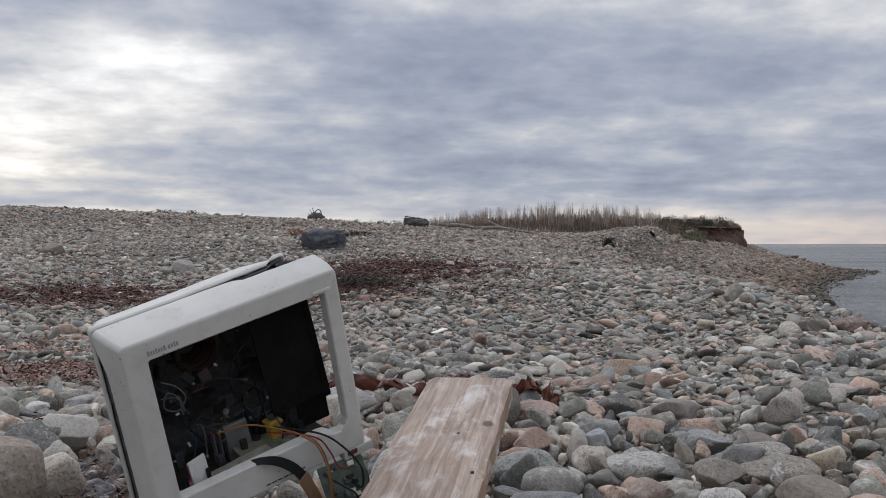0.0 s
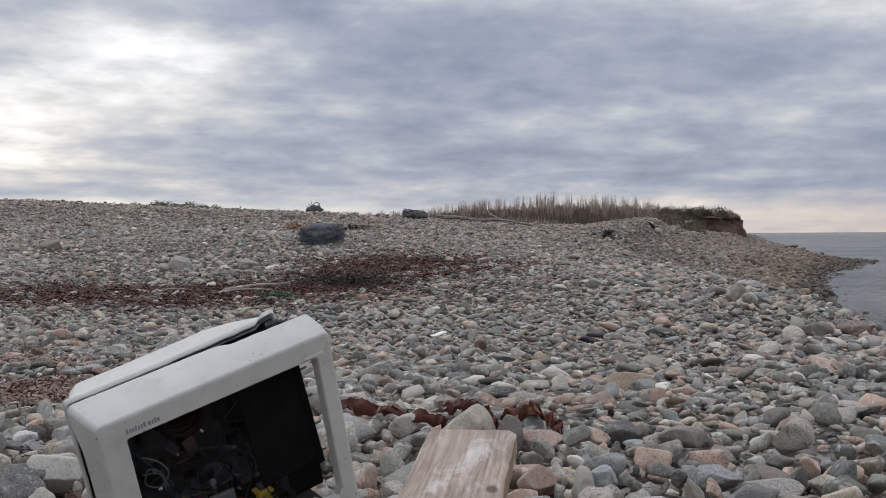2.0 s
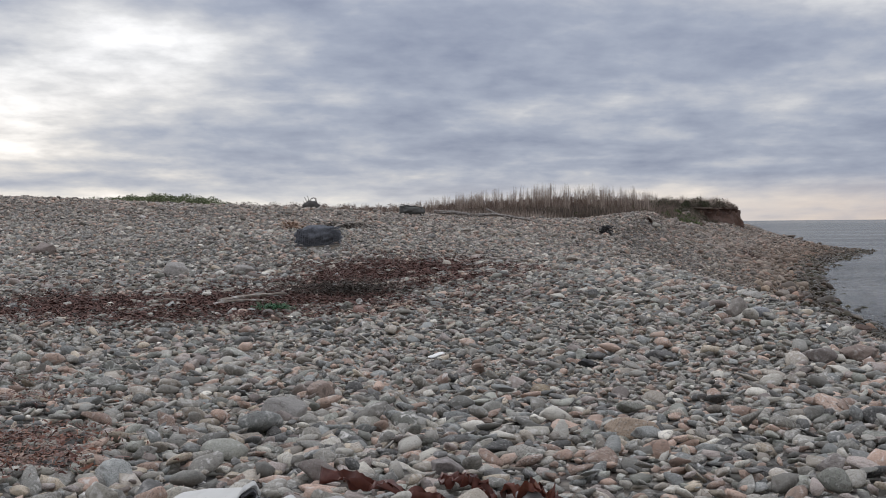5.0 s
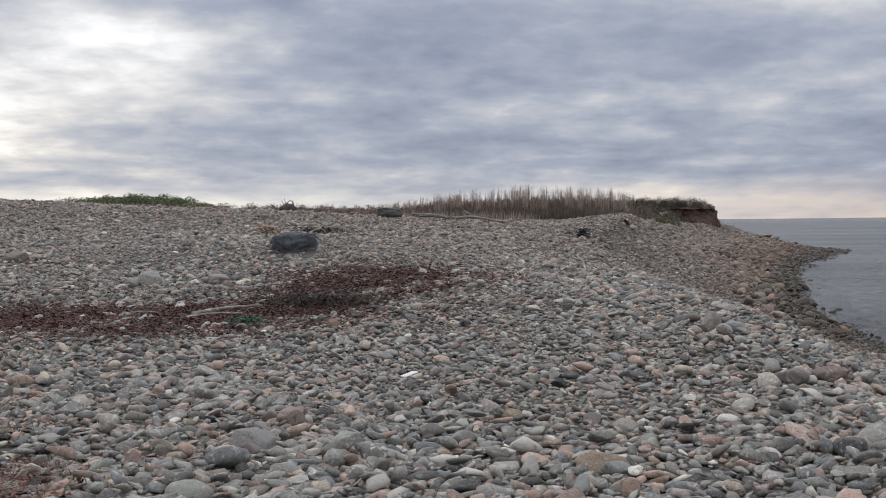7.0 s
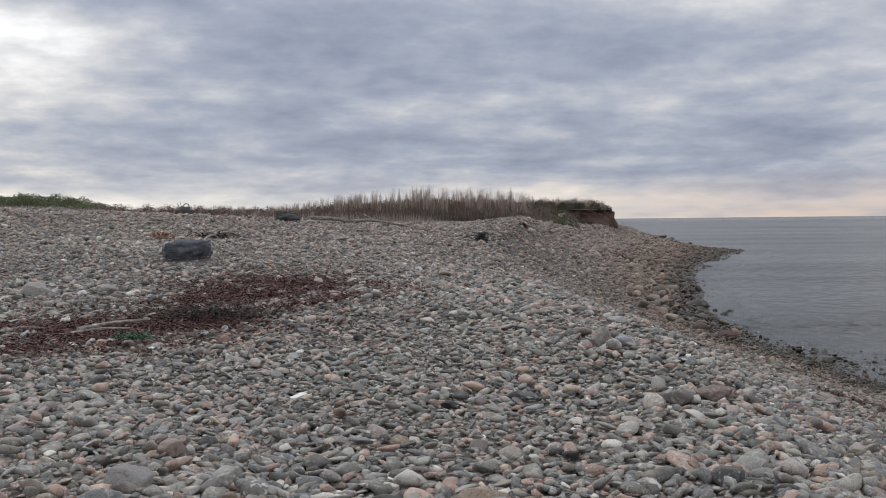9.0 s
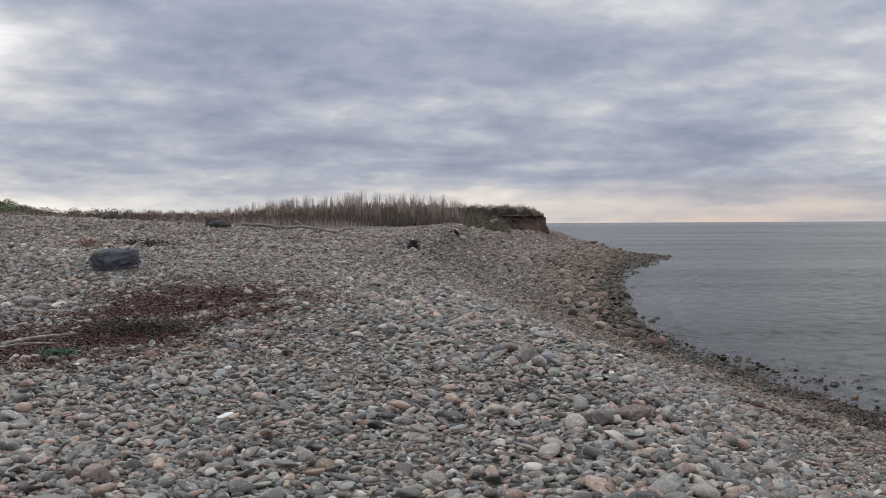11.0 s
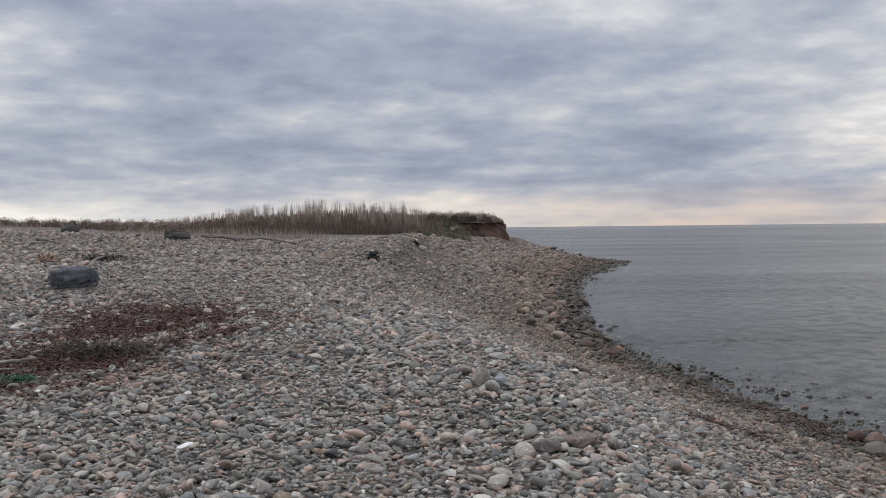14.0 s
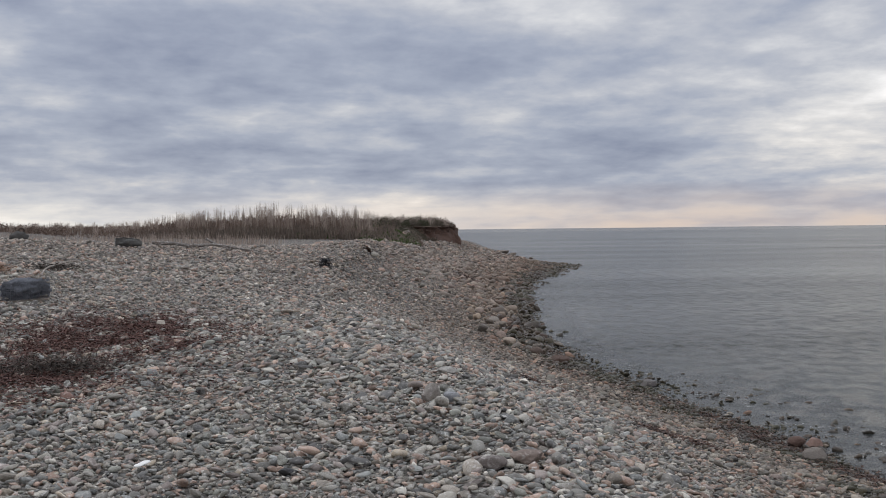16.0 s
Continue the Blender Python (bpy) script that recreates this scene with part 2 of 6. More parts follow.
def plastic_material():
    """Weathered pale grey moulded plastic with scuffs, rust specks and grime."""
    m, tr, b = material("weathered_plastic", 0.58)
    tex = node(tr, "ShaderNodeTexCoord").outputs["Object"]
    wide, fine = fbm(tr, tex, 7.0, 5.0, 0.6), fbm(tr, tex, 140.0, 3.0, 0.6)
    col = mixed(tr, node(tr, "ShaderNodeMapRange", {0: wide, 1: 0.35, 2: 0.7}).outputs[0], (0.535, 0.53, 0.505), (0.455, 0.45, 0.425))
    spots = node(tr, "ShaderNodeTexVoronoi", {"Vector": tex, "Scale": 75.0, "Randomness": 1.0}).outputs["Distance"]
    spots = maths(tr, "MULTIPLY", node(tr, "ShaderNodeMapRange", {0: spots, 1: 0.15, 2: 0.08}).outputs[0], node(tr, "ShaderNodeMapRange", {0: wide, 1: 0.50, 2: 0.56}).outputs[0])
    col = mixed(tr, maths(tr, "MULTIPLY", spots, 0.8), col, (0.10, 0.075, 0.06))
    scuff = fbm(tr, node(tr, "ShaderNodeMapping", {0: tex, 3: (60, 8, 8)}).outputs[0], 1.0, 4.0, 0.65)
    col = mixed(tr, node(tr, "ShaderNodeMapRange", {0: scuff, 1: 0.62, 2: 0.8, 3: 0.0, 4: 0.45}).outputs[0], col, (0.58, 0.57, 0.55))
    grime = fbm(tr, tex, 28.0, 6.0, 0.7, 0.4)
    col = mixed(tr, node(tr, "ShaderNodeMapRange", {0: grime, 1: 0.52, 2: 0.72, 3: 0.0, 4: 0.5}).outputs[0], col, (0.36, 0.345, 0.32))
    tr.links.new(col, b.inputs["Base Color"])
    bump(tr, b, maths(tr, "ADD", fine, grime), 0.12, 0.001)
    return m


def wood_material(name, light, dark, axis=1):
    """Grey-brown sawn wood: long grain, checks, bleached patches."""
    m, tr, b = material(name, 0.8)
    tex = node(tr, "ShaderNodeTexCoord").outputs["Object"]
    s = [52.0, 52.0, 52.0]
    s[axis] = 1.3
    warp = node(tr, "ShaderNodeVectorMath", {0: tex, 1: node(tr, "ShaderNodeVectorMath", {0: node(tr, "ShaderNodeTexNoise", {"Vector": tex, "Scale": 5.0}).outputs[1], 1: (0.006, 0.006, 0.006)}, operation="MULTIPLY").outputs[0]}, operation="ADD").outputs[0]
    grain = fbm(tr, node(tr, "ShaderNodeMapping", {0: warp, 3: s}).outputs[0], 2.2, 5.0, 0.65, 0.6)
    fibre = fbm(tr, node(tr, "ShaderNodeMapping", {0: warp, 3: [v * 6 for v in s]}).outputs[0], 2.0, 2.0, 0.6)
    # growth rings cut at a slant: arched lines
    heart = fbm(tr, node(tr, "ShaderNodeMapping", {0: warp, 3: [11.0 if k != axis else 1.9 for k in range(3)]}).outputs[0], 1.0, 1.0, 0.4)
    ring = maths(tr, "SINE", maths(tr, "MULTIPLY", heart, 150.0))
    col = mixed(tr, node(tr, "ShaderNodeMapRange", {0: grain, 1: 0.32, 2: 0.68}).outputs[0], dark, light)
    col = mixed(tr, node(tr, "ShaderNodeMapRange", {0: ring, 1: 0.2, 2: 1.0, 3: 0.0, 4: 0.20}).outputs[0], col, dark)
    stain = fbm(tr, node(tr, "ShaderNodeMapping", {0: tex, 3: [9.0 if k != axis else 5.0 for k in range(3)]}).outputs[0], 1.0, 5.0, 0.6, 0.4)
    col = mixed(tr, node(tr, "ShaderNodeMapRange", {0: stain, 1: 0.50, 2: 0.68, 3: 0.0, 4: 0.55}).outputs[0], col, (0.17, 0.115, 0.085))
    wide = fbm(tr, node(tr, "ShaderNodeMapping", {0: tex, 3: [17.0 if k != axis else 7.0 for k in range(3)]}).outputs[0], 1.0, 7.0, 0.62, 0.5)
    bleach = maths(tr, "MULTIPLY", node(tr, "ShaderNodeMapRange", {0: wide, 1: 0.52, 2: 0.66, 3: 0.0, 4: 0.85}).outputs[0], node(tr, "ShaderNodeMapRange", {0: grain, 1: 0.30, 2: 0.55, 3: 0.75, 4: 1.0}).outputs[0])
    col = mixed(tr, bleach, col, (0.66, 0.63, 0.60))
    col = mixed(tr, node(tr, "ShaderNodeMapRange", {0: fibre, 1: 0.58, 2: 0.72, 3: 0.0, 4: 0.4}).outputs[0], col, (0.10, 0.06, 0.04))
    knot = node(tr, "ShaderNodeTexVoronoi", {"Vector": node(tr, "ShaderNodeMapping", {0: warp, 3: [11.0 if k != axis else 6.0 for k in range(3)]}).outputs[0], "Scale": 1.0}).outputs["Distance"]
    col = mixed(tr, node(tr, "ShaderNodeMapRange", {0: knot, 1: 0.13, 2: 0.07, 3: 0.0, 4: 0.8}).outputs[0], col, (0.06, 0.035, 0.025))
    tr.links.new(col, b.inputs["Base Color"])
    bump(tr, b, maths(tr, "ADD", grain, maths(tr, "MULTIPLY", fibre, 0.6)), 0.5, 0.003)
    return m


def water_material():
    """Grey water: a rippled gloss over a dim body that lets the shallows show through."""
    m = bpy.data.materials.new("sea_water")
    m.use_nodes = True
    tr = m.node_tree
    tr.nodes.clear()
    place = node(tr, "ShaderNodeNewGeometry").outputs["Position"]
    swell = node(tr, "ShaderNodeTexNoise", {"Vector": node(tr, "ShaderNodeMapping", {0: place, 2: (0, 0, 0.5), 3: (1.5, 1.0, 1)}).outputs[0], "Scale": 1.0, "Detail": 6.0, "Roughness": 0.66}).outputs[1]
    slope = node(tr, "ShaderNodeVectorMath", {0: swell, 1: (0.5, 0.5, 0.5)}, operation="SUBTRACT").outputs[0]
    slope = node(tr, "ShaderNodeVectorMath", {0: slope, 1: (0.40, 0.52, 0.0)}, operation="MULTIPLY").outputs[0]
    wave = node(tr, "ShaderNodeVectorMath", {0: slope, 1: (0.0, 0.0, 1.0)}, operation="ADD").outputs[0]
    wave = node(tr, "ShaderNodeVectorMath", {0: wave}, operation="NORMALIZE").outputs[0]
    streak = fbm(tr, node(tr, "ShaderNodeMapping", {0: place, 2: (0, 0, 0.3), 3: (0.012, 0.06, 1)}).outputs[0], 1.0, 4.0, 0.55)
    chop = fbm(tr, node(tr, "ShaderNodeMapping", {0: place, 2: (0, 0, 0.25), 3: (2.4, 1.6, 1)}).outputs[0], 1.0, 6.0, 0.7)
    # brighter and dimmer ripple reflections painted through the gloss colour
    gloss = ramp(tr, maths(tr, "ADD", maths(tr, "MULTIPLY", streak, 0.5), maths(tr, "MULTIPLY", chop, 0.5)), ((0.35, (0.23, 0.23, 0.23)), (0.41, (0.46, 0.46, 0.455)), (0.54, (0.555, 0.555, 0.545)), (0.66, (0.63, 0.625, 0.615))))
    under = node(tr, "ShaderNodeMixShader", {0: 0.3, 1: node(tr, "ShaderNodeBsdfTransparent", {0: (0.66, 0.68, 0.65, 1)}).outputs[0], 2: node(tr, "ShaderNodeBsdfDiffuse", {0: (0.13, 0.14, 0.14, 1)}).outputs[0]})
    top = node(tr, "ShaderNodeBsdfGlossy", {"Color": gloss, "Roughness": 0.18, "Normal": wave})
    fres = node(tr, "ShaderNodeFresnel", {"IOR": 1.33, "Normal": wave})
    both = node(tr, "ShaderNodeMixShader", {0: fres.outputs[0], 1: under.outputs[0], 2: top.outputs[0]})
    tr.links.new(both.outputs[0], node(tr, "ShaderNodeOutputMaterial").inputs[0])
    return m


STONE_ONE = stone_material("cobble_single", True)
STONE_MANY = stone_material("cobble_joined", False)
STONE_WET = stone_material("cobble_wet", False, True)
GROUND = ground_material()
PLASTIC = plastic_material()
PLANK = wood_material("weathered_plank", (0.52, 0.42, 0.35), (0.25, 0.18, 0.14))
PLANK_EDGE = wood_material("plank_edge", (0.44, 0.30, 0.19), (0.20, 0.125, 0.08))
DRIFT = wood_material("driftwood", (0.36, 0.31, 0.26), (0.18, 0.15, 0.12), 0)
LOG = wood_material("grey_log", (0.25, 0.225, 0.20), (0.12, 0.105, 0.09), 0)
WATER = water_material()


# ---- lie of the land ----
def curve(ys, vs):
    return lambda y: np.interp(y, ys, vs)


SHORE = curve((-400, -20, 0, 8, 16, 20, 22, 24.5, 27, 30, 35, 41, 46, 50, 57, 70, 88, 105, 119, 134, 150, 200, 400), (4, 6, 9.0, 10.2, 10.6, 10.3, 10.2, 10.05, 9.7, 9.25, 8.8, 8.75, 9.2, 9.8, 11.2, 13, 17, 21.5, 26, 29.5, 20, -60, -900))
BROW = curve((-400, 0, 10, 15, 20, 30, 40, 50, 60, 90, 112, 134, 200, 400), (0, 1.5, 2.2, 2.0, 1.4, 0.4, 0.4, 2.2, 3.4, 8, 13, 18, -80, -950))
AT_BROW = curve((-400, 0, 5, 8, 13, 20, 30, 40, 47, 52, 60, 75, 112, 140), (0.1, 0.06, 0.02, -0.06, 0.06, 0.1, 0.05, 0.3, 1.03, 1.33, 1.04, 0.64, 0.5, 0.2))
NEAR_IN = curve((-400, 0, 2.5, 4.3, 6, 8, 10.5, 13, 17, 22, 29, 35, 42, 50, 55, 62, 80, 120), (0.1, 0.08, 0.1, 0.09, -0.06, -0.17, -0.23, -0.12, 0.12, 0.22, 0.2, 0.3, 0.56, 0.95, 1.03, 0.92, 0.92, 1.0))
MID_IN = curve((-400, 0, 10, 15, 19, 25, 36, 44, 48, 54, 62, 80, 120), (0.2, 0.12, -0.12, -0.1, 0.1, 0.62, 0.85, 1.21, 1.23, 1.08, 0.98, 1.0, 1.0))
FAR_IN = curve((-400, 0, 10, 22, 36, 42, 46, 52, 60, 80, 120), (0.5, 0.2, 0.0, 0.45, 1.12, 1.62, 1.72, 1.52, 1.2, 1.2, 1.2))
EDGE_IN = curve((-400, 0, 22, 36, 42, 46, 52, 75, 120), (0.8, 0.3, 0.6, 1.46, 2.02, 2.18, 2.05, 2.0, 1.6))


def ease(t):
    t = np.clip(t, 0, 1)
    return t * t * (3 - 2 * t)


def land(x, y):
    """Height of the beach at (x, y): a hummocky top, a brow, a face that falls to the sea."""
    x, y = np.asarray(x, float), np.asarray(y, float)
    ym = [np.minimum(np.maximum(y + d, -390), 390) for d in (-1.6, -0.5, 0.5, 1.6)]

    def smooth(f):
        return sum(f(v) for v in ym) / 4
    brow, shore = smooth(BROW), smooth(SHORE)
    cols = [(-25.0, smooth(EDGE_IN)), (-14.5, smooth(FAR_IN)), (-6.5, smooth(MID_IN)), (-1.0, smooth(NEAR_IN))]
    top = cols[0][1]
    for (xa, za), (xb, zb) in zip(cols, cols[1:]):
        top = np.where(x > xa, za + (zb - za) * ease((x - xa) / (xb - xa)) if xa < -20 else za + (zb - za) * np.clip((x - xa) / (xb - xa), 0, 1), top)
    zb = smooth(AT_BROW)
    wide = np.maximum(brow + 1.0, 0.4)
    top = np.where(x > -1.0, cols[-1][1] + (zb - cols[-1][1]) * ease((x + 1.0) / wide), top)
    s = (x - brow) / np.maximum(shore - brow, 1.0)
    soft = np.where(s > 0, np.clip(s, 0, 1), 0)
    g = 1 - (1 - soft) ** 1.45
    g = np.where(soft < 0.16, g * ease(soft / 0.16) ** 0.6, g)
    z = top + (SEA - 0.02 - top) * g
    z = np.where(s > 1, SEA - 0.02 - np.interp(y, (28, 38, 84, 100), (0.03, 0.17, 0.17, 0.05)) * np.minimum(x - shore, 3) - 0.18 * np.maximum(x - shore - 3, 0), z)
    # the grassed bank behind the spit
    bank = ease((y - 78) / 22) * ease((12.2 - x - 0.16 * (112 - y)) / 3.0) * ease((150 - y) / 20) * ease((x + 120) / 60)
    z = np.maximum(z, z + bank * (2.0 - z))
    z = z + 2.2 * np.exp(-((x + 57.0) / 10.5) ** 4 - ((y - 142.0) / 12.0) ** 2)
    return np.maximum(z, -7.0)


def grid_mesh(name, xs, ys, height, mat):
    gx, gy = np.meshgrid(xs, ys)
    co = np.stack([gx, gy, height(gx, gy)], -1).reshape(-1, 3)
    nx, ny = len(xs), len(ys)
    i = (np.arange(ny - 1)[:, None] * nx + np.arange(nx - 1)).ravel()
    return raw_mesh(name, co, np.stack([i, i + 1, i + 1 + nx, i + nx], -1), mat)


def raw_mesh(name, co, faces, *mats, index=None, smooth=True):
    me = bpy.data.meshes.new(name)
    n, k = faces.shape
    me.vertices.add(len(co))
    me.vertices.foreach_set("co", np.asarray(co, np.float32).ravel())
    me.loops.add(n * k)
    me.loops.foreach_set("vertex_index", np.asarray(faces, np.int32).ravel())
    me.polygons.add(n)
    me.polygons.foreach_set("loop_start", np.arange(0, n * k, k, dtype=np.int32))
    for m in mats:
        me.materials.append(m)
    if index is not None:
        me.polygons.foreach_set("material_index", np.asarray(index, np.int32))
    if smooth:
        me.polygons.foreach_set("use_smooth", np.ones(n, bool))
    me.update(calc_edges=True)
    return me


def steps(*spans):
    return np.unique(np.concatenate([np.linspace(a, b, n) for a, b, n in spans]).round(4))


def rough_land(x, y):
    near = np.clip(1.2 - np.hypot(x, y) / 150, 0, 1)
    return land(x, y) - 0.055 * np.clip((44 - y) / 16, 0, 1) + near * (0.012 * np.sin(3.1 * x + 1.7 * np.sin(1.3 * y)) * np.sin(2.7 * y + np.sin(2.1 * x)) + 0.015 * np.sin(0.9 * x + 2) * np.sin(0.8 * y))


ground = new("ground", grid_mesh("ground", steps((-2500, -120, 14), (-120, -30, 60), (-30, 30, 121), (30, 90, 16), (90, 2500, 8)), steps((-2500, -60, 12), (-60, -4, 40), (-4, 62, 133), (62, 150, 80), (150, 2500, 14)), lambda x, y: rough_land(x, y) - 0.03 * np.clip((16 - y) / 4, 0, 1) - 0.03 * np.clip(5.2 - y, 0, 1), GROUND))
tagged(ground, "grey cobble beach rising to a shingle ridge", "beach", kind="structure")
water = new("water", grid_mesh("water", steps((-16000, -60, 6), (-60, 16000, 8)), steps((-16000, 0, 3), (0, 16000, 6)), lambda x, y: 0 * x + SEA, WATER))
water.visible_shadow = False
tagged(water, "calm grey sea lapping the stony shore", "sea", kind="structure")


# ---- cobbles ----
def ball(level):
    if level == 0:
        return np.array([(1, 0, 0), (-1, 0, 0), (0, 1, 0), (0, -1, 0), (0, 0, 1), (0, 0, -1)], float), np.array([(0, 2, 4), (2, 1, 4), (1, 3, 4), (3, 0, 4), (2, 0, 5), (1, 2, 5), (3, 1, 5), (0, 3, 5)])
    bm = bmesh.new()
    bmesh.ops.create_icosphere(bm, subdivisions=level, radius=1.0)
    co = np.array([v.co[:] for v in bm.verts])
    tri = np.array([[v.index for v in f.verts] for f in bm.faces])
    bm.free()
    return co, tri


def stone_shapes(level, count, seed, cuts=(0.28, 0.82)):
    """Water-worn stones: ellipsoids with worn flats and soft corners."""
    rng = np.random.default_rng(seed)
    co, tri = ball(level)
    out = []
    for k in range(count):
        p = co.copy()
        for _ in range(rng.integers(6, 13) if level else 0):
            nrm = rng.normal(size=3)
            nrm /= np.linalg.norm(nrm)
            cut, hard = rng.uniform(*cuts), rng.uniform(0.78, 1.0)
            over = p @ nrm - cut
            p -= np.where(over > 0, over * hard, 0)[:, None] * nrm
        if level > 1:
            p *= np.array([1 + 0.10 * noise.noise(Vector(v) * 1.7 + Vector((k * 3.1, seed, 0))) + 0.045 * noise.noise(Vector(v) * 4.1 + Vector((k, 7, seed))) for v in co])[:, None]
        if level == 0:
            p = p * rng.uniform(0.75, 1.25, (6, 1)) + rng.normal(0, 0.14, (6, 3))
        out.append(p / np.abs(p).max(0))
    return out, tri


def turns(yaw, tip, lean):
    cy, sy, ct, st, cl, sl = np.cos(yaw), np.sin(yaw), np.cos(tip), np.sin(tip), np.cos(lean), np.sin(lean)
    o, i = np.zeros_like(yaw), np.ones_like(yaw)
    rz = np.stack([cy, -sy, o, sy, cy, o, o, o, i], -1).reshape(-1, 3, 3)
    rx = np.stack([i, o, o, o, ct, -st, o, st, ct], -1).reshape(-1, 3, 3)
    ry = np.stack([cl, o, sl, o, i, o, -sl, o, cl], -1).reshape(-1, 3, 3)
    return rz @ rx @ ry


def lay(rng, x0, x1, y0, y1, cell, keep, size=0.57, spread=0.3, lift=0.30, fill=1.0, flat=(0.24, 0.56), drop=0.0, tip=0.30, most=1.7):
    """Stones over a plan rectangle: places, half axes and turns, as loosely packed as shingle lies."""
    nx, ny = int((x1 - x0) / cell), int((y1 - y0) / (cell * 0.88))
    gx, gy = np.meshgrid(np.arange(nx) + 0.5, np.arange(ny) + 0.5)
    gx = gx + 0.5 * (np.arange(ny) % 2)[:, None]
    x = x0 + (gx + rng.uniform(-0.42, 0.42, gx.shape)).ravel() * cell
    y = y0 + (gy + rng.uniform(-0.42, 0.42, gx.shape)).ravel() * cell * 0.88
    ok = keep(x, y) & (rng.random(len(x)) < fill)
    x, y = x[ok], y[ok]
    n = len(x)
    coarse = 1 + 0.22 * np.sin(1.1 * x + 2 * np.sin(0.6 * y)) * np.sin(0.9 * y + 1.3 * np.sin(0.8 * x))
    a = cell * size * coarse * np.clip(rng.lognormal(0, spread, n), 0.45, most)
    b = a * rng.uniform(0.46, 0.88, n)
    c = a * rng.uniform(*flat, n)
    z = rough_land(x, y) - drop + lift * c + rng.normal(0, 0.10, n) * cell
    return np.stack([x, y, z], -1), np.stack([a, b, c], -1), turns(rng.uniform(0, 6.28, n), rng.normal(0, tip, n), rng.normal(0, tip, n))


def heap(name, place, axes, turn, shapes, tri, label):
    """Many stones joined into one mesh."""
    n = len(place)
    pick = np.arange(n) * 7 % len(shapes)
    base = np.stack(shapes)[pick] * axes[:, None]
    co = np.einsum("nij,nvj->nvi", turn, base) + place[:, None]
    nv = co.shape[1]
    faces = (tri[None] + (np.arange(n) * nv)[:, None, None]).reshape(-1, 3)
    ragged = 0.22 * np.sin(place[:, 0] * 2.1 + 3 * np.sin(place[:, 1] * 0.7)) + 0.15 * np.sin(place[:, 1] * 3.3)
    wet = np.repeat(place[:, 2] < SEA + 0.19 + 0.06 * np.clip((place[:, 1] - 24) / 12, 0, 1) + 0.6 * ragged, len(tri))
    ob = new(name, raw_mesh(name, co.reshape(-1, 3), faces, STONE_MANY, STONE_WET, index=wet))
    ob.parent = ground
    return tagged(ob, label, kind="stuff")


def in_fan(x, y):
    return (x > -0.57 * y - 1.1) & (x < 0.57 * y + 1.2) & (x < SHORE(y) + 2.2)


NEAR_BOX = (-0.95, 1.2, 1.6, 2.95)


def in_box(x, y):
    return (x > NEAR_BOX[0]) & (x < NEAR_BOX[1]) & (y > NEAR_BOX[2]) & (y < NEAR_BOX[3])


# larger stones that can be told apart in the foreground: x, y, width, height to width, tone
FRONT_STONES = (
    (0.22, 2.42, 0.185, 0.42, (0.27, 0.275, 0.28)), (0.38, 2.86, 0.150, 0.55, (0.31, 0.30, 0.28)), (0.14, 3.19, 0.115, 0.75, (0.38, 0.27, 0.22)), (-0.66, 2.30, 0.10, 0.6, (0.09, 0.09, 0.10)), (-0.565, 2.40, 0.12, 0.55, (0.15, 0.14, 0.13)), (-0.53, 2.14, 0.09, 0.6, (0.15, 0.13, 0.12)), (-0.545, 2.26, 0.075, 0.8, (0.23, 0.21, 0.195)), (-0.50, 1.98, 0.07, 0.7, (0.11, 0.095, 0.09)), (-0.61, 2.20, 0.075, 0.7, (0.09, 0.08, 0.075)), (-0.46, 2.10, 0.065, 0.8, (0.13, 0.11, 0.10)), (-0.57, 2.03, 0.06, 0.7, (0.19, 0.17, 0.16)), (-0.62, 2.62, 0.13, 0.55, (0.25, 0.22, 0.19)), (-0.10, 3.72, 0.165, 0.95, (0.33, 0.29, 0.24)), (0.025, 3.70, 0.085, 1.6, (0.30, 0.27, 0.24)), (-0.48, 3.75, 0.23, 0.5, (0.30, 0.29, 0.28)), (0.41, 2.58, 0.102, 0.62, (0.33, 0.26, 0.22)),
    (0.53, 2.49, 0.130, 0.55, (0.56, 0.53, 0.50)), (0.73, 2.62, 0.132, 0.62, (0.36, 0.31, 0.26)), (0.74, 3.02, 0.205, 0.26, (0.28, 0.25, 0.21)), (0.72, 3.31, 0.165, 0.31, (0.30, 0.28, 0.25)),
    (0.58, 3.35, 0.150, 0.50, (0.27, 0.275, 0.27)), (0.30, 3.30, 0.078, 0.85, (0.30, 0.31, 0.32)), (0.12, 3.74, 0.155, 0.48, (0.42, 0.31, 0.26)), (0.89, 4.0, 0.140, 0.95, (0.31, 0.28, 0.25)),
    (0.22, 2.66, 0.075, 0.80, (0.36, 0.34, 0.32)), (0.56, 2.82, 0.143, 0.5, (0.34, 0.30, 0.26)), (0.06, 4.08, 0.100, 0.78, (0.32, 0.31, 0.30)), (-0.15, 2.68, 0.098, 0.9, (0.26, 0.265, 0.27)),
    (-1.02, 2.95, 0.145, 0.75, (0.36, 0.34, 0.31)), (-1.48, 3.66, 0.080, 0.6, (0.55, 0.53, 0.50)), (-1.32, 3.65, 0.140, 0.56, (0.33, 0.32, 0.31)), (-0.71, 2.56, 0.070, 0.8, (0.30, 0.29, 0.29)),
    (-0.84, 2.60, 0.080, 0.45, (0.14, 0.15, 0.17)), (-0.29, 4.73, 0.135, 0.6, (0.34, 0.30, 0.28)), (0.55, 3.97, 0.155, 0.55, (0.37, 0.33, 0.30)), (1.16, 4.95, 0.130, 0.7, (0.35, 0.31, 0.28)), (0.79, 2.45, 0.100, 0.62, (0.27, 0.26, 0.25)), (0.345, 2.43, 0.066, 0.67, (0.38, 0.37, 0.36)))


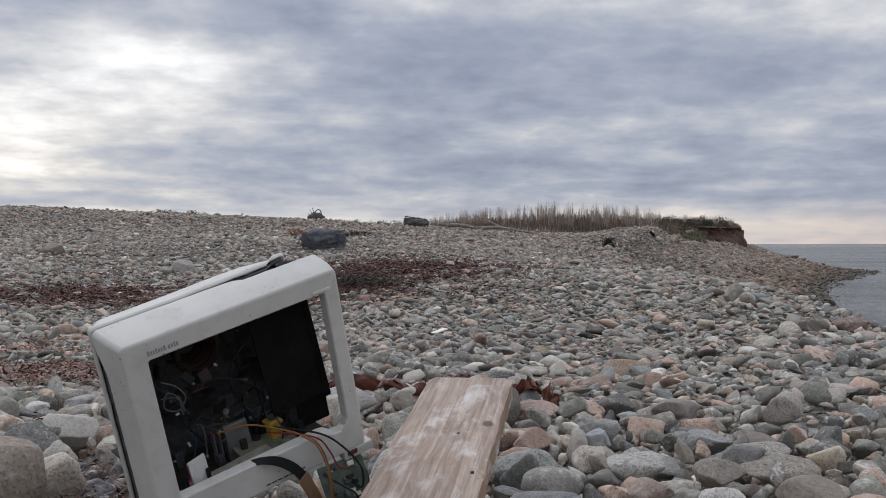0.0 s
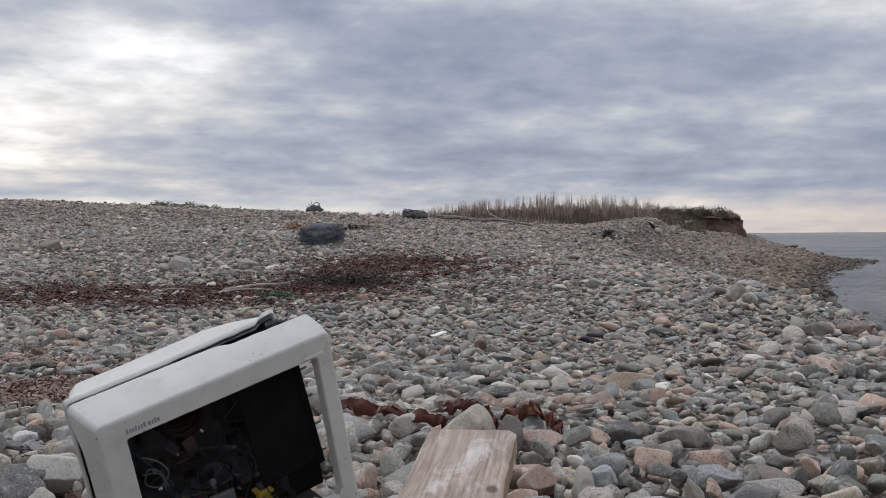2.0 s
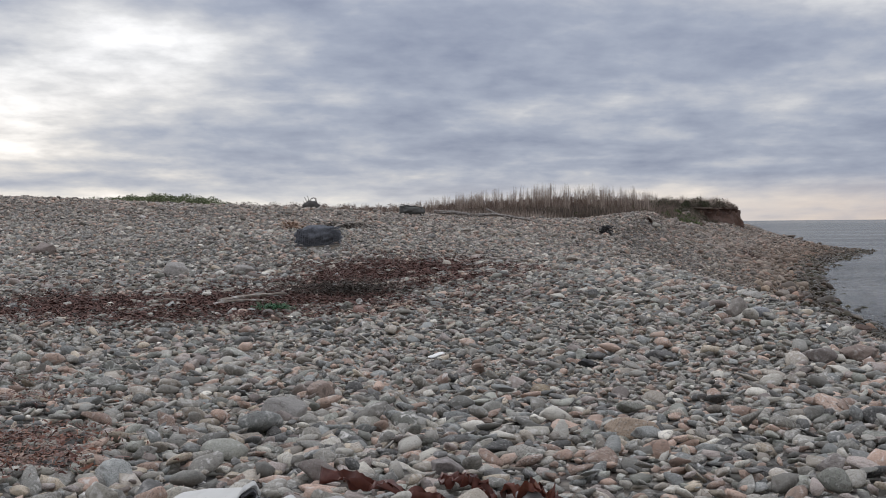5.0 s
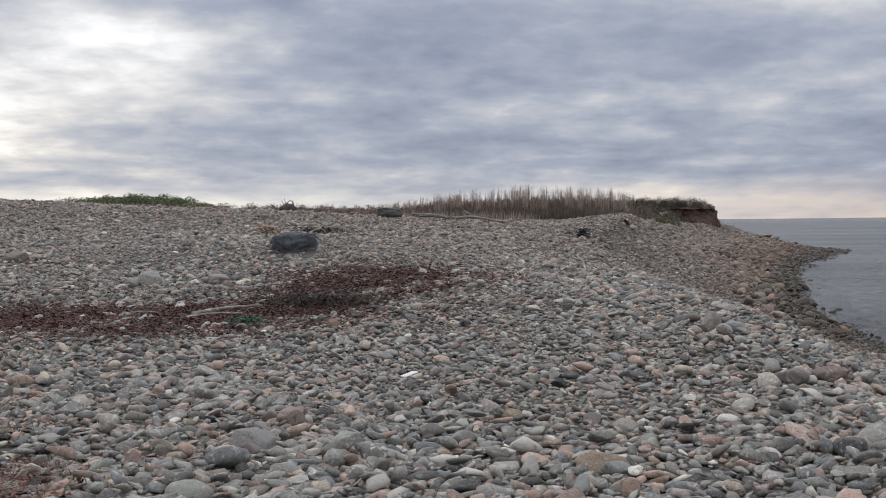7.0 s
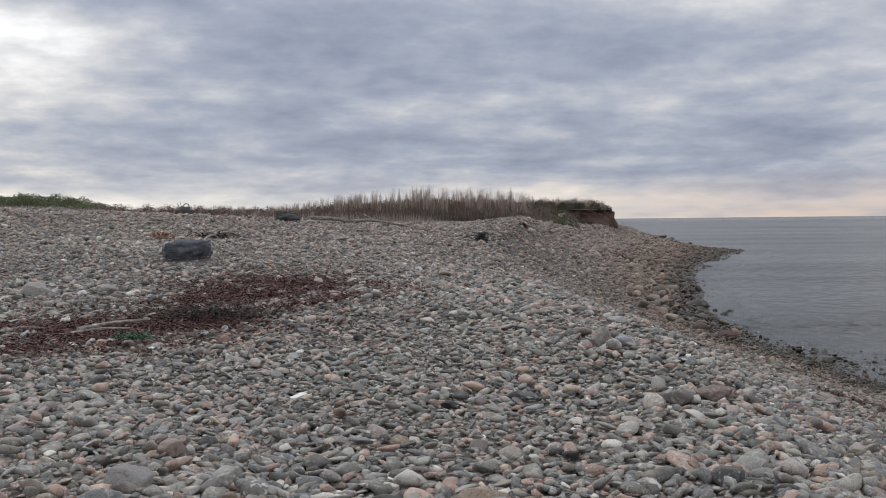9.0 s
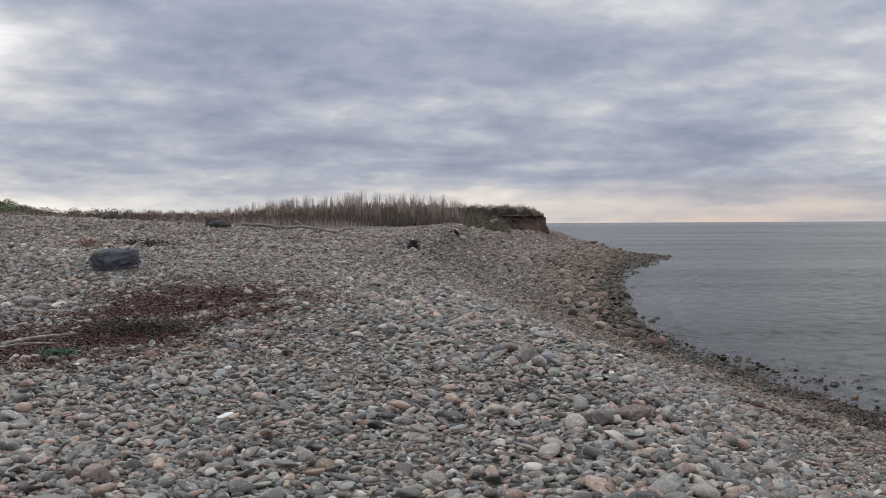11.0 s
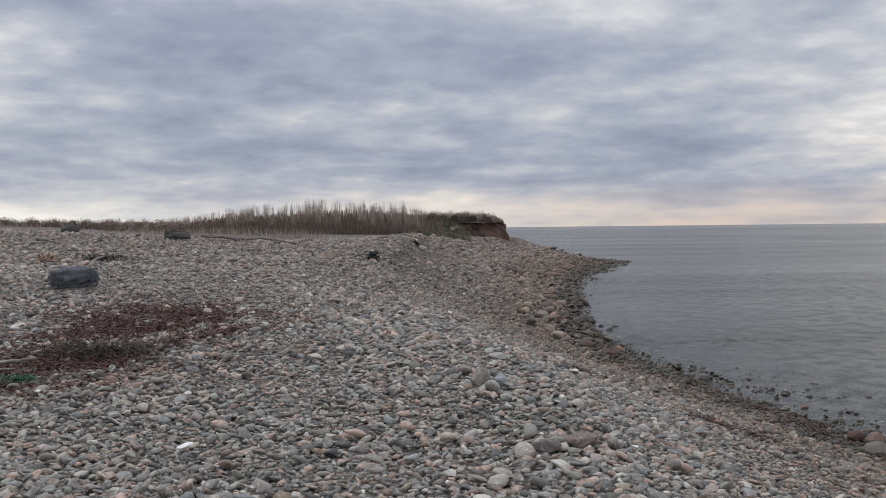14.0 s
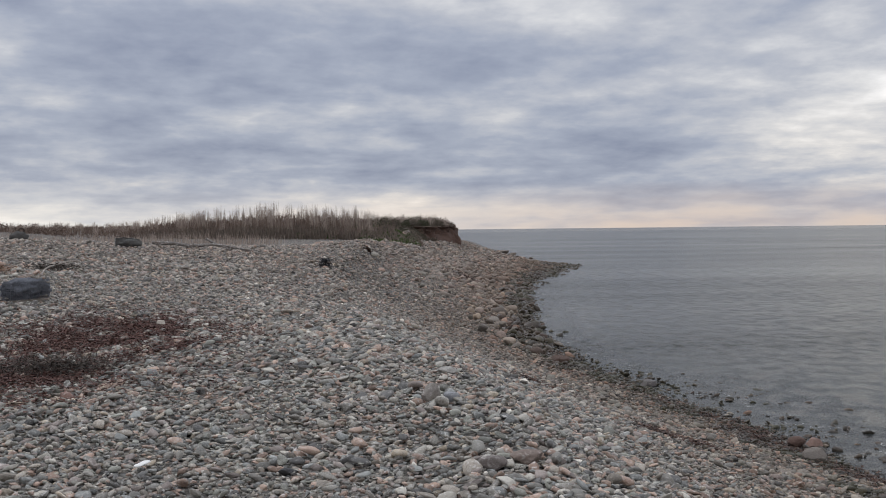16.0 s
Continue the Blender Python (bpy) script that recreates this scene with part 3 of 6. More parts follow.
def off_seats(x, y):
    """Clear of what lies on the stones."""
    ok = (np.hypot((x + 0.25) / 0.25, (y - 1.98) / 0.25) > 1) & ~((np.abs(x - 0.054) < 0.12) & (y < 2.42)) & ~((np.abs(x + 0.12) < 0.25) & (np.abs(y - 1.74) < 0.27))
    ok &= (np.hypot(x + 0.725, y - 2.07) > 0.12) & (np.hypot((x + 0.54) / 0.12, (y - 2.08) / 0.2) > 1) & (np.hypot((x + 0.60) / 0.18, (y - 1.88) / 0.2) > 1)
    for fx, fy, w, h, c in FRONT_STONES:
        ok &= np.hypot(x - fx, y - fy) > w * 0.5 + 0.012
    return ok


fine_shapes, fine_tri = stone_shapes(3, 28, 3, (0.42, 0.88))
mid_shapes, mid_tri = stone_shapes(2, 40, 5)
far_shapes, far_tri = stone_shapes(1, 40, 9)
tiny_shapes, tiny_tri = stone_shapes(0, 40, 13)


# ---- building helpers ----
def part(name, bm, mat, parent=None, label="", smooth=False, crease=42):
    me = bpy.data.meshes.new(name)
    bm.to_mesh(me)
    bm.free()
    me.materials.append(mat)
    if smooth:
        me.polygons.foreach_set("use_smooth", np.ones(len(me.polygons), bool))
        me.set_sharp_from_angle(angle=radians(crease))
    ob = new(name, me)
    ob.parent = parent
    return tagged(ob, label)


def base_at(name, m, label, category, group=""):
    ob = new(name)
    ob.matrix_world = m
    ob.empty_display_size = 0.05
    return tagged(ob, label, category, group)


def box(x0, x1, y0, y1, z0, z1, bevel=0.0, segments=2, m=None):
    bm = bmesh.new()
    bmesh.ops.create_cube(bm, size=1.0)
    for v in bm.verts:
        v.co = Vector((x0 if v.co.x < 0 else x1, y0 if v.co.y < 0 else y1, z0 if v.co.z < 0 else z1))
    if bevel:
        bmesh.ops.bevel(bm, geom=bm.edges[:], offset=bevel, segments=segments, profile=0.6, affect="EDGES")
    if m is not None:
        bmesh.ops.transform(bm, matrix=m, verts=bm.verts)
    return bm


def rod(x, y, z0, z1, r, sides=16, bevel=0.0):
    bm = bmesh.new()
    bmesh.ops.create_cone(bm, cap_ends=True, segments=sides, radius1=r, radius2=r, depth=z1 - z0)
    if bevel:
        bmesh.ops.bevel(bm, geom=[e for e in bm.edges if abs(e.verts[0].co.z - e.verts[1].co.z) < 1e-6], offset=bevel, segments=2, affect="EDGES")
    bmesh.ops.translate(bm, vec=(x, y, (z0 + z1) / 2), verts=bm.verts)
    return bm


def flow(points, n=8):
    """A smooth line through points."""
    p = [Vector(q) for q in points]
    p = [2 * p[0] - p[1]] + p + [2 * p[-1] - p[-2]]
    out = []
    for a, b, c, d in zip(p, p[1:], p[2:], p[3:]):
        for k in range(n):
            t = k / n
            out.append(0.5 * (2 * b + (c - a) * t + (2 * a - 5 * b + 4 * c - d) * t * t + (3 * b - a - 3 * c + d) * t ** 3))
    return out + [p[-2]]


def tube(points, r, sides=6, n=8, taper=None, wobble=0.0, seed=0):
    """A round cord, wire or branch along a smooth line."""
    bm = bmesh.new()
    line = flow(points, n)
    rings = []
    for k, q in enumerate(line):
        d = (line[min(k + 1, len(line) - 1)] - line[max(k - 1, 0)]).normalized()
        u = d.orthogonal().normalized() if k == 0 else (u - d * u.dot(d)).normalized()
        v = d.cross(u)
        rr = r * (1 if taper is None else 1 + (taper - 1) * k / (len(line) - 1))
        ring = []
        for j in range(sides):
            a = 6.2832 * j / sides
            s = rr * (1 + wobble * noise.noise(Vector((k * 0.6, j * 1.3, seed))))
            ring.append(bm.verts.new(q + u * s * math.cos(a) + v * s * math.sin(a)))
        rings.append(ring)
    for a, b in zip(rings, rings[1:]):
        for j in range(sides):
            bm.faces.new((a[j], a[(j + 1) % sides], b[(j + 1) % sides], b[j]))
    bm.faces.new(rings[0][::-1])
    bm.faces.new(rings[-1])
    return bm


def band(points, across, width, thick=0.002, n=8):
    """A flat strap along a smooth line."""
    bm = bmesh.new()
    line, a = flow(points, n), Vector(across).normalized()
    rows = []
    for k, q in enumerate(line):
        d = (line[min(k + 1, len(line) - 1)] - line[max(k - 1, 0)]).normalized()
        up = d.cross(a).normalized() * thick / 2
        w = a * width / 2
        rows.append([bm.verts.new(q + e) for e in (w + up, -w + up, -w - up, w - up)])
    for p, q in zip(rows, rows[1:]):
        for j in range(4):
            bm.faces.new((p[j], p[(j + 1) % 4], q[(j + 1) % 4], q[j]))
    bm.faces.new(rows[0][::-1])
    bm.faces.new(rows[-1])
    return bm


def oblong(x0, x1, y0, y1, r, z, n=26):
    """A rounded rectangle: n places on each side and in each corner alike."""
    out = []
    corners = ((x1 - r, y1 - r, 0), (x0 + r, y1 - r, 90), (x0 + r, y0 + r, 180), (x1 - r, y0 + r, 270))
    for k, (cx, cy, a0) in enumerate(corners):
        for j in range(6):
            a = radians(a0 + 90 * j / 5)
            out.append(Vector((cx + r * math.cos(a), cy + r * math.sin(a), z)))
        nx, ny, a1 = corners[(k + 1) % 4]
        a = radians(a1)
        end = Vector((nx + r * math.cos(a), ny + r * math.sin(a), z))
        start = Vector(out[-1])
        out += [start.lerp(end, j / n) for j in range(1, n)]
    return out


def loft(loops, close=False, cap=False):
    bm = bmesh.new()
    rows = [[bm.verts.new(p) for p in loop] for loop in loops]
    pairs = list(zip(rows, rows[1:])) + ([(rows[-1], rows[0])] if close else [])
    for a, b in pairs:
        for j in range(len(a)):
            bm.faces.new((a[j], a[(j + 1) % len(a)], b[(j + 1) % len(a)], b[j]))
    if cap:
        bm.faces.new(rows[-1])
    bmesh.ops.recalc_face_normals(bm, faces=bm.faces)
    return bm


def solid(ob, thick, offset=-1.0):
    mod = ob.modifiers.new("thickness", "SOLIDIFY")
    mod.thickness, mod.offset = thick, offset
    return ob


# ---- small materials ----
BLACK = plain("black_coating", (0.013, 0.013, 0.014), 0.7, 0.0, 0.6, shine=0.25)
LINING = plain("dark_lining", (0.080, 0.080, 0.084), 0.6, 0.0, 0.85, 14.0, shine=0.3)
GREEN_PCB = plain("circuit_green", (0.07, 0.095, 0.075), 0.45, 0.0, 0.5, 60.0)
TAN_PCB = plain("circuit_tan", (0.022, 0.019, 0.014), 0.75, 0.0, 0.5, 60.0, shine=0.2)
ALU = plain("dull_aluminium", (0.17, 0.175, 0.18), 0.5, 0.4, 0.3, 40.0)
YELLOW = plain("yellow_tape", (0.42, 0.27, 0.03), 0.5, 0.0, 0.2, 50.0)
WHITE_BIT = plain("white_nylon", (0.60, 0.60, 0.58), 0.5, 0.0, 0.15, 50.0)
COPPER = plain("dark_copper", (0.035, 0.018, 0.012), 0.6, 0.3, 0.4, 80.0)
GREY_BIT = plain("grey_component", (0.055, 0.057, 0.062), 0.6, 0.0, 0.3, 60.0, shine=0.25)
MAGENTA = plain("magenta_component", (0.30, 0.03, 0.13), 0.5, 0.0, 0.3, 60.0)
WIRES = {k: plain("wire_" + k, c, 0.6, 0.0, 0.25, 80.0, shine=0.2) for k, c in (("grey", (0.10, 0.098, 0.092)), ("orange", (0.24, 0.11, 0.04)), ("red", (0.18, 0.025, 0.03)), ("black", (0.015, 0.016, 0.018)), ("brown", (0.22, 0.13, 0.08)), ("yellow", (0.60, 0.48, 0.06)), ("blue", (0.03, 0.06, 0.10)))}
INK = plain("faded_print", (0.22, 0.22, 0.24), 0.6)


# ---- monitor: local x along the face, y up the face, z out of the face ----
MON = Matrix(((0.7069, -0.0808, 0.7027, -0.2145), (0.6390, -0.3532, -0.6833, 1.916), (0.3034, 0.9320, -0.1981, 0.332), (0, 0, 0, 1)))


def build_monitor():
    mon = base_at("computer_monitor", MON, "pale grey tube monitor casing, screen missing, tilted on cobbles", "monitor")
    rng = random.Random(5)
    loops = [oblong(-0.1955, 0.1835, -0.174, 0.1555, 0.010, -0.050), oblong(-0.1925, 0.1805, -0.172, 0.1525, 0.010, -0.030), oblong(-0.1865, 0.1755, -0.168, 0.1475, 0.009, -0.0035), oblong(-0.1850, 0.1740, -0.1665, 0.146, 0.008, -0.001), oblong(-0.1820, 0.1710, -0.1635, 0.143, 0.007, 0.0),
             oblong(-0.151, 0.151, -0.116, 0.116, 0.005, 0.0), oblong(-0.149, 0.149, -0.114, 0.114, 0.005, -0.002), oblong(-0.146, 0.147, -0.111, 0.111, 0.005, -0.016), oblong(-0.150, 0.151, -0.115, 0.115, 0.006, -0.019), oblong(-0.190, 0.179, -0.166, 0.146, 0.010, -0.024), oblong(-0.1925, 0.1805, -0.1710, 0.1525, 0.010, -0.050)]
    for k, loop in enumerate(loops):
        for p in loop:
            if k in (0, 10) and p.y > 0.09:
                w = ease((p.y - 0.09) / 0.05)
                p.z -= w * (0.030 - 0.012 * ease((p.x - 0.03) / 0.02) + 0.002 * noise.noise(Vector((p.x * 60, 0, 1))))
            if k in (5, 6, 7, 8) and p.y < -0.10 and 0.108 < p.x < 0.146:
                p.y -= 0.011 * min(1.0, (p.x - 0.108) / 0.006, (0.146 - p.x) / 0.004)
    part("bezel", loft(loops, close=True), PLASTIC, mon, smooth=True, crease=16)

    def rim(x, y, back):
        u = max(0.0, (x + 0.2) / 0.36)
        return -0.107 - 0.034 * u ** 1.6 - back + 0.003 * noise.noise(Vector((x * 40, y * 40, 3))) * (back < 0.01)
    sections = ((-0.188, 0.170, -0.165, 0.147, 0.007, 0.0), (-0.187, 0.168, -0.164, 0.1455, 0.007, 0.018), (-0.184, 0.166, -0.161, 0.142, 0.007, 0.021), (-0.168, 0.160, -0.155, 0.129, 0.016, 0.065), (-0.152, 0.145, -0.14, 0.112, 0.016, 0.12), (-0.13, 0.125, -0.118, 0.090, 0.016, 0.18), (-0.118, 0.10, -0.112, 0.060, 0.026, 0.20))
    # the inset copy is an added darker shell, inner shade put into its colour
    for name, mat, inset, label in (("rear_housing", PLASTIC, 0.0, "cracked rear housing pulled off the bezel"), ("dark_inner_shell", LINING, 0.0055, "added dark inner shell that deepens the casing's shade")):
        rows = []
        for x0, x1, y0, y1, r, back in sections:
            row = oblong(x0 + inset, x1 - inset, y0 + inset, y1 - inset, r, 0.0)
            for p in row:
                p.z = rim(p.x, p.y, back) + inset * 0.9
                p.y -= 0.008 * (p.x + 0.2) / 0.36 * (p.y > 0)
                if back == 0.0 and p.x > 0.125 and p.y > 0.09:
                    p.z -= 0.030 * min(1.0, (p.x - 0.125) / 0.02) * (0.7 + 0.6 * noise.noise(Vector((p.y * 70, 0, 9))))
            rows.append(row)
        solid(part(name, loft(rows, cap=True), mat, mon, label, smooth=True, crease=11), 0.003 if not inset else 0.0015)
    # torn inner mask edge along the opening, interior shade put into its colour
    mask = plain("mask_shade_black", (0.0065, 0.0058, 0.0066), 0.75, 0.0, 0.7, 16.0, shine=0.1)
    part("mask_strip", box(0.118, 0.1285, -0.088, 0.116, -0.046, -0.042, 0.001, m=pose(0.016, 0, 0, 0, 0, 4)), mask, mon, "torn screen edge, near-black like the shade inside")
    # near-black sheet added where the casing's inside is only dark
    part("shade_panel", box(0.022, 0.118, -0.078, 0.118, -0.047, -0.043, 0.001, m=pose(0.016, 0, 0, 0, 0, 4)), mask, mon, "near-black sheet standing in for the casing's inner shade")
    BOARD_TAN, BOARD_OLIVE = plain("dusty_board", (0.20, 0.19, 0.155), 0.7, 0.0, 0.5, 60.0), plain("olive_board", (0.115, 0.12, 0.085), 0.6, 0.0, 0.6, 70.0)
    # second added dark sheet, fills the lower right corner with shade
    part("shade_panel", box(0.094, 0.150, -0.126, -0.080, -0.066, -0.062, 0.001), mask, mon)
    for k, y in enumerate((-0.070, -0.022, 0.028, 0.074)):
        part("tab", box(0.1285, 0.136 + 0.003 * (k % 2), y, y + 0.004, -0.046, -0.042, 0.0008, m=pose(0.016, 0, 0, 0, 0, 4)), ALU, mon, "small torn metal tab")
    part("torn_lining", tube([(0.136, 0.134, -0.122), (0.150, 0.139, -0.112), (0.162, 0.137, -0.100), (0.168, 0.128, -0.092)], 0.0060, 7, 5, 0.7, 0.8, 2), GREY_BIT, mon, "torn grey lining at the broken corner", smooth=True)
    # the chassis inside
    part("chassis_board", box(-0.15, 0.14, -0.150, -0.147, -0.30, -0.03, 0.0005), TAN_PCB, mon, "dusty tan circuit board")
    part("front_board", box(-0.12, 0.02, -0.128, -0.1255, -0.062, -0.022, 0.0005, m=pose(0, 0, 0, 0, 0, 3)), BOARD_TAN, mon, "small upright-edge circuit board")
    part("side_board", box(-0.01, 0.09, -0.138, -0.1355, -0.080, -0.030, 0.0005, m=pose(0, 0, 0, 8, 0, -4)), BOARD_OLIVE, mon)
    part("rail", box(-0.15, 0.05, -0.140, -0.128, -0.030, -0.024, 0.002), plain("grimy_rail", (0.10, 0.09, 0.075), 0.6), mon)
    part("heat_sink", box(-0.110, -0.078, -0.135, -0.078, -0.066, -0.062, 0.001, m=pose(0, 0, 0, 0, 12, 4)), WHITE_BIT, mon, "bright aluminium heat sink plate")
    part("heat_sink", box(-0.046, -0.006, -0.148, -0.082, -0.096, -0.088, 0.002, m=pose(0, 0, 0, 0, -10, 3)), ALU, mon, "grey finned heat sink")
    for k in range(4):
        part("fin", box(-0.044 + 0.010 * k, -0.042 + 0.010 * k, -0.146, -0.088, -0.110, -0.096, 0.0006), ALU, mon)
    part("heat_sink", box(0.072, 0.098, -0.146, -0.078, -0.086, -0.074, 0.003, m=pose(0, 0, 0, 0, 10, 14)), GREY_BIT, mon, "grey plastic terminal block")
    tr = part("transformer", box(0.046, 0.066, -0.147, -0.098, -0.094, -0.074, 0.003), YELLOW, mon, "yellow wrapped transformer")
    part("core", box(0.049, 0.063, -0.099, -0.092, -0.092, -0.076, 0.001), GREY_BIT, tr)
    part("flange", box(0.043, 0.069, -0.106, -0.101, -0.097, -0.071, 0.001), YELLOW, tr)
    # the yoke, mostly lost in the dark
    coil = bmesh.new()
    for k in range(5):
        ringbm = tube([(0.0 + (0.036 - 0.003 * k) * math.cos(a), 0.012 + (0.036 - 0.003 * k) * math.sin(a), -0.20 - 0.012 * k) for a in np.linspace(0, 6.28, 14)], 0.006, 6, 3)
        me = bpy.data.meshes.new("tmp")
        ringbm.to_mesh(me)
        ringbm.free()
        coil.from_mesh(me)
        bpy.data.meshes.remove(me)
    part("deflection_coil", coil, COPPER, mon, "dark copper deflection coil", smooth=True)
    for k in range(7):
        x, z, h = rng.uniform(-0.13, 0.12), rng.uniform(-0.22, -0.05), rng.uniform(0.012, 0.03)
        c = part("capacitor", rod(x, -z, -0.148, -0.148 + h, rng.uniform(0.005, 0.009), 14, 0.0012), (BLACK, WIRES["blue"], GREY_BIT, MAGENTA)[k % 4], mon, smooth=True)
        c.matrix_local = Matrix(((1, 0, 0, 0), (0, 0, 1, 0), (0, -1, 0, 0), (0, 0, 0, 1)))
    for k in range(34):
        x, z = rng.uniform(-0.135, 0.125), rng.uniform(-0.22, -0.04)
        w, d, h = rng.uniform(0.004, 0.014), rng.uniform(0.004, 0.012), rng.uniform(0.006, 0.040)
        part("component", box(x, x + w, -0.147, -0.147 + h, z, z + d, 0.0008), (GREY_BIT, BLACK, BLACK, MAGENTA, TAN_PCB, BLACK, BLACK)[k % 7], mon)
    for k in range(26):
        x, y, z = rng.uniform(-0.12, 0.11), rng.uniform(-0.10, 0.02), rng.uniform(-0.20, -0.09)
        part("bracket", box(-0.012, 0.012, -0.002, 0.002, -0.010, 0.010, 0.0008, m=pose(x, y, z, rng.uniform(0, 180), rng.uniform(0, 180), 0)), (BLACK, BLACK, GREY_BIT, COPPER)[k % 4], mon)
    for k in range(4):
        x, z = rng.uniform(-0.11, 0.10), rng.uniform(-0.18, -0.08)
        part("wire", tube([(x, -0.14, z), (x + rng.uniform(-0.04, 0.04), -0.05 + rng.uniform(-0.03, 0.05), z - 0.02), (x + rng.uniform(-0.06, 0.06), -0.01 + rng.uniform(-0.05, 0.05), z - 0.05)], 0.0013), WIRES[("black", "blue", "black", "black")[k % 4]], mon, smooth=True)
    # tiny pale and metal bits, added as glints in the dark casing
    for k in range(30):
        x, y, z = rng.uniform(-0.125, 0.12), rng.uniform(-0.13, 0.07), rng.uniform(-0.19, -0.07)
        part("terminal", box(-0.0018, 0.0018, -0.0015, 0.0015, -rng.uniform(0.001, 0.006), 0.002, 0.0005, m=pose(x, y, z, rng.uniform(0, 180), rng.uniform(0, 90), 0)), (ALU, WHITE_BIT, ALU, COPPER)[k % 4], mon)
    for k in range(9):
        x, z = rng.uniform(-0.06, 0.12), rng.uniform(-0.16, -0.06)
        part("wire", tube([(x, -0.13, z), (x + rng.uniform(-0.05, 0.05), -0.08 + rng.uniform(-0.03, 0.05), z + 0.01), (x + rng.uniform(-0.06, 0.06), -0.11 + rng.uniform(-0.02, 0.05), z - 0.03)], 0.0014), WIRES[("grey", "blue", "black", "blue", "brown")[k % 5]], mon, smooth=True)
    part("screw", rod(-0.012, -0.062, -0.104, -0.098, 0.005, 12, 0.001), ALU, mon, "bright screw head")
    # wires
    part("wire", tube([(-0.118, 0.048, -0.06), (-0.100, 0.036, -0.05), (-0.090, 0.014, -0.05), (-0.104, -0.004, -0.055), (-0.122, 0.006, -0.06), (-0.116, 0.030, -0.052), (-0.100, 0.018, -0.05), (-0.092, -0.012, -0.06)], 0.0012), WIRES["grey"], mon, "pale kinked loop of wire", smooth=True)
    part("wire", tube([(-0.124, 0.022, -0.06), (-0.104, 0.020, -0.045), (-0.096, -0.016, -0.06)], 0.0010), WIRES["grey"], mon, smooth=True)
    part("wire", tube([(-0.10, -0.03, -0.12), (-0.02, 0.0, -0.10), (0.06, -0.06, -0.11), (0.03, -0.12, -0.10)], 0.002), WIRES["black"], mon, smooth=True)
    part("wire", tube([(0.12, -0.09, -0.10), (0.105, -0.06, -0.09), (0.075, -0.075, -0.09), (0.085, -0.12, -0.08)], 0.0015), WIRES["black"], mon, smooth=True)
    part("wire", tube([(-0.05, -0.070, -0.06), (-0.01, -0.062, -0.03), (0.035, -0.085, -0.02), (0.060, -0.098, 0.004), (0.082, -0.122, 0.016), (0.088, -0.170, 0.024), (0.085, -0.235, 0.024)], 0.0015), WIRES["orange"], mon, "orange wire hanging over the bezel", smooth=True)
    part("wire", tube([(0.03, -0.10, -0.05), (0.082, -0.112, 0.004), (0.098, -0.140, 0.016), (0.104, -0.168, 0.026), (0.122, -0.178, 0.030)], 0.0015), WIRES["red"], mon, smooth=True)
    part("wire", tube([(0.04, -0.095, -0.05), (0.090, -0.108, 0.006), (0.120, -0.140, 0.020), (0.142, -0.185, 0.030), (0.138, -0.220, 0.030), (0.122, -0.205, 0.034)], 0.0018), WIRES["black"], mon, smooth=True)
    part("wire", tube([(0.060, -0.098, 0.006), (0.078, -0.122, 0.018), (0.084, -0.170, 0.027), (0.078, -0.240, 0.027)], 0.0018), WIRES["brown"], mon, smooth=True)
    part("strap", band([(-0.06, -0.135, -0.05), (-0.014, -0.112, 0.002), (0.020, -0.128, 0.016), (0.045, -0.165, 0.020), (0.058, -0.215, 0.016), (0.064, -0.250, 0.014)], (0.75, 0.6, 0.1), 0.016, 0.003), WIRES["black"], mon, "dark flat strap draped over the bezel", smooth=True)
    part("tape", band([(0.040, -0.158, 0.024), (0.050, -0.188, 0.0235), (0.058, -0.214, 0.020), (0.063, -0.246, 0.018)], (0.75, 0.6, 0.1), 0.0215, 0.003), WIRES["brown"], mon, "brown cracked tape", smooth=True)
    # controls along the lower edge
    part("control_flap", box(0.128, 0.184, -0.184, -0.168, -0.020, 0.001, 0.003, m=pose(0, 0, 0, 0, 0, 1)), PLASTIC, mon, "hinged control flap")
    for k in range(7):
        part("slot", box(-0.013 + 0.0105 * k, -0.005 + 0.0105 * k, -0.1585, -0.1570, -0.001, 0.0012), BLACK, mon)
    part("clip", box(0.140, 0.158, -0.171, -0.163, 0.0012, 0.004, 0.001, m=pose(0, 0, 0, 0, 0, -1)), plain("rust_brown", (0.09, 0.03, 0.02), 0.8), mon, "rusty clip")
    # worn print on the bezel, only bars of its size
    for k, (x, w) in enumerate(((-0.148, 0.004), (-0.143, 0.003), (-0.139, 0.003), (-0.135, 0.003), (-0.131, 0.003), (-0.127, 0.003), (-0.123, 0.004), (-0.116, 0.004), (-0.111, 0.003), (-0.107, 0.003), (-0.103, 0.004))):
        part("print_bar", box(x, x + w * 0.8, 0.1215, 0.1275 + 0.0015 * (k % 3 == 0), 0.0, 0.0005), INK, mon)
    # scuffs: thin chips of lighter plastic at the corner
    part("flake", box(0.128, 0.160, 0.118, 0.122, 0.0, 0.0012, 0.0005, m=pose(0, 0, 0, 0, 0, 0)), plain("bared_plastic", (0.62, 0.60, 0.58), 0.6), mon, "scuffed pale patch")
    return mon


build_monitor()


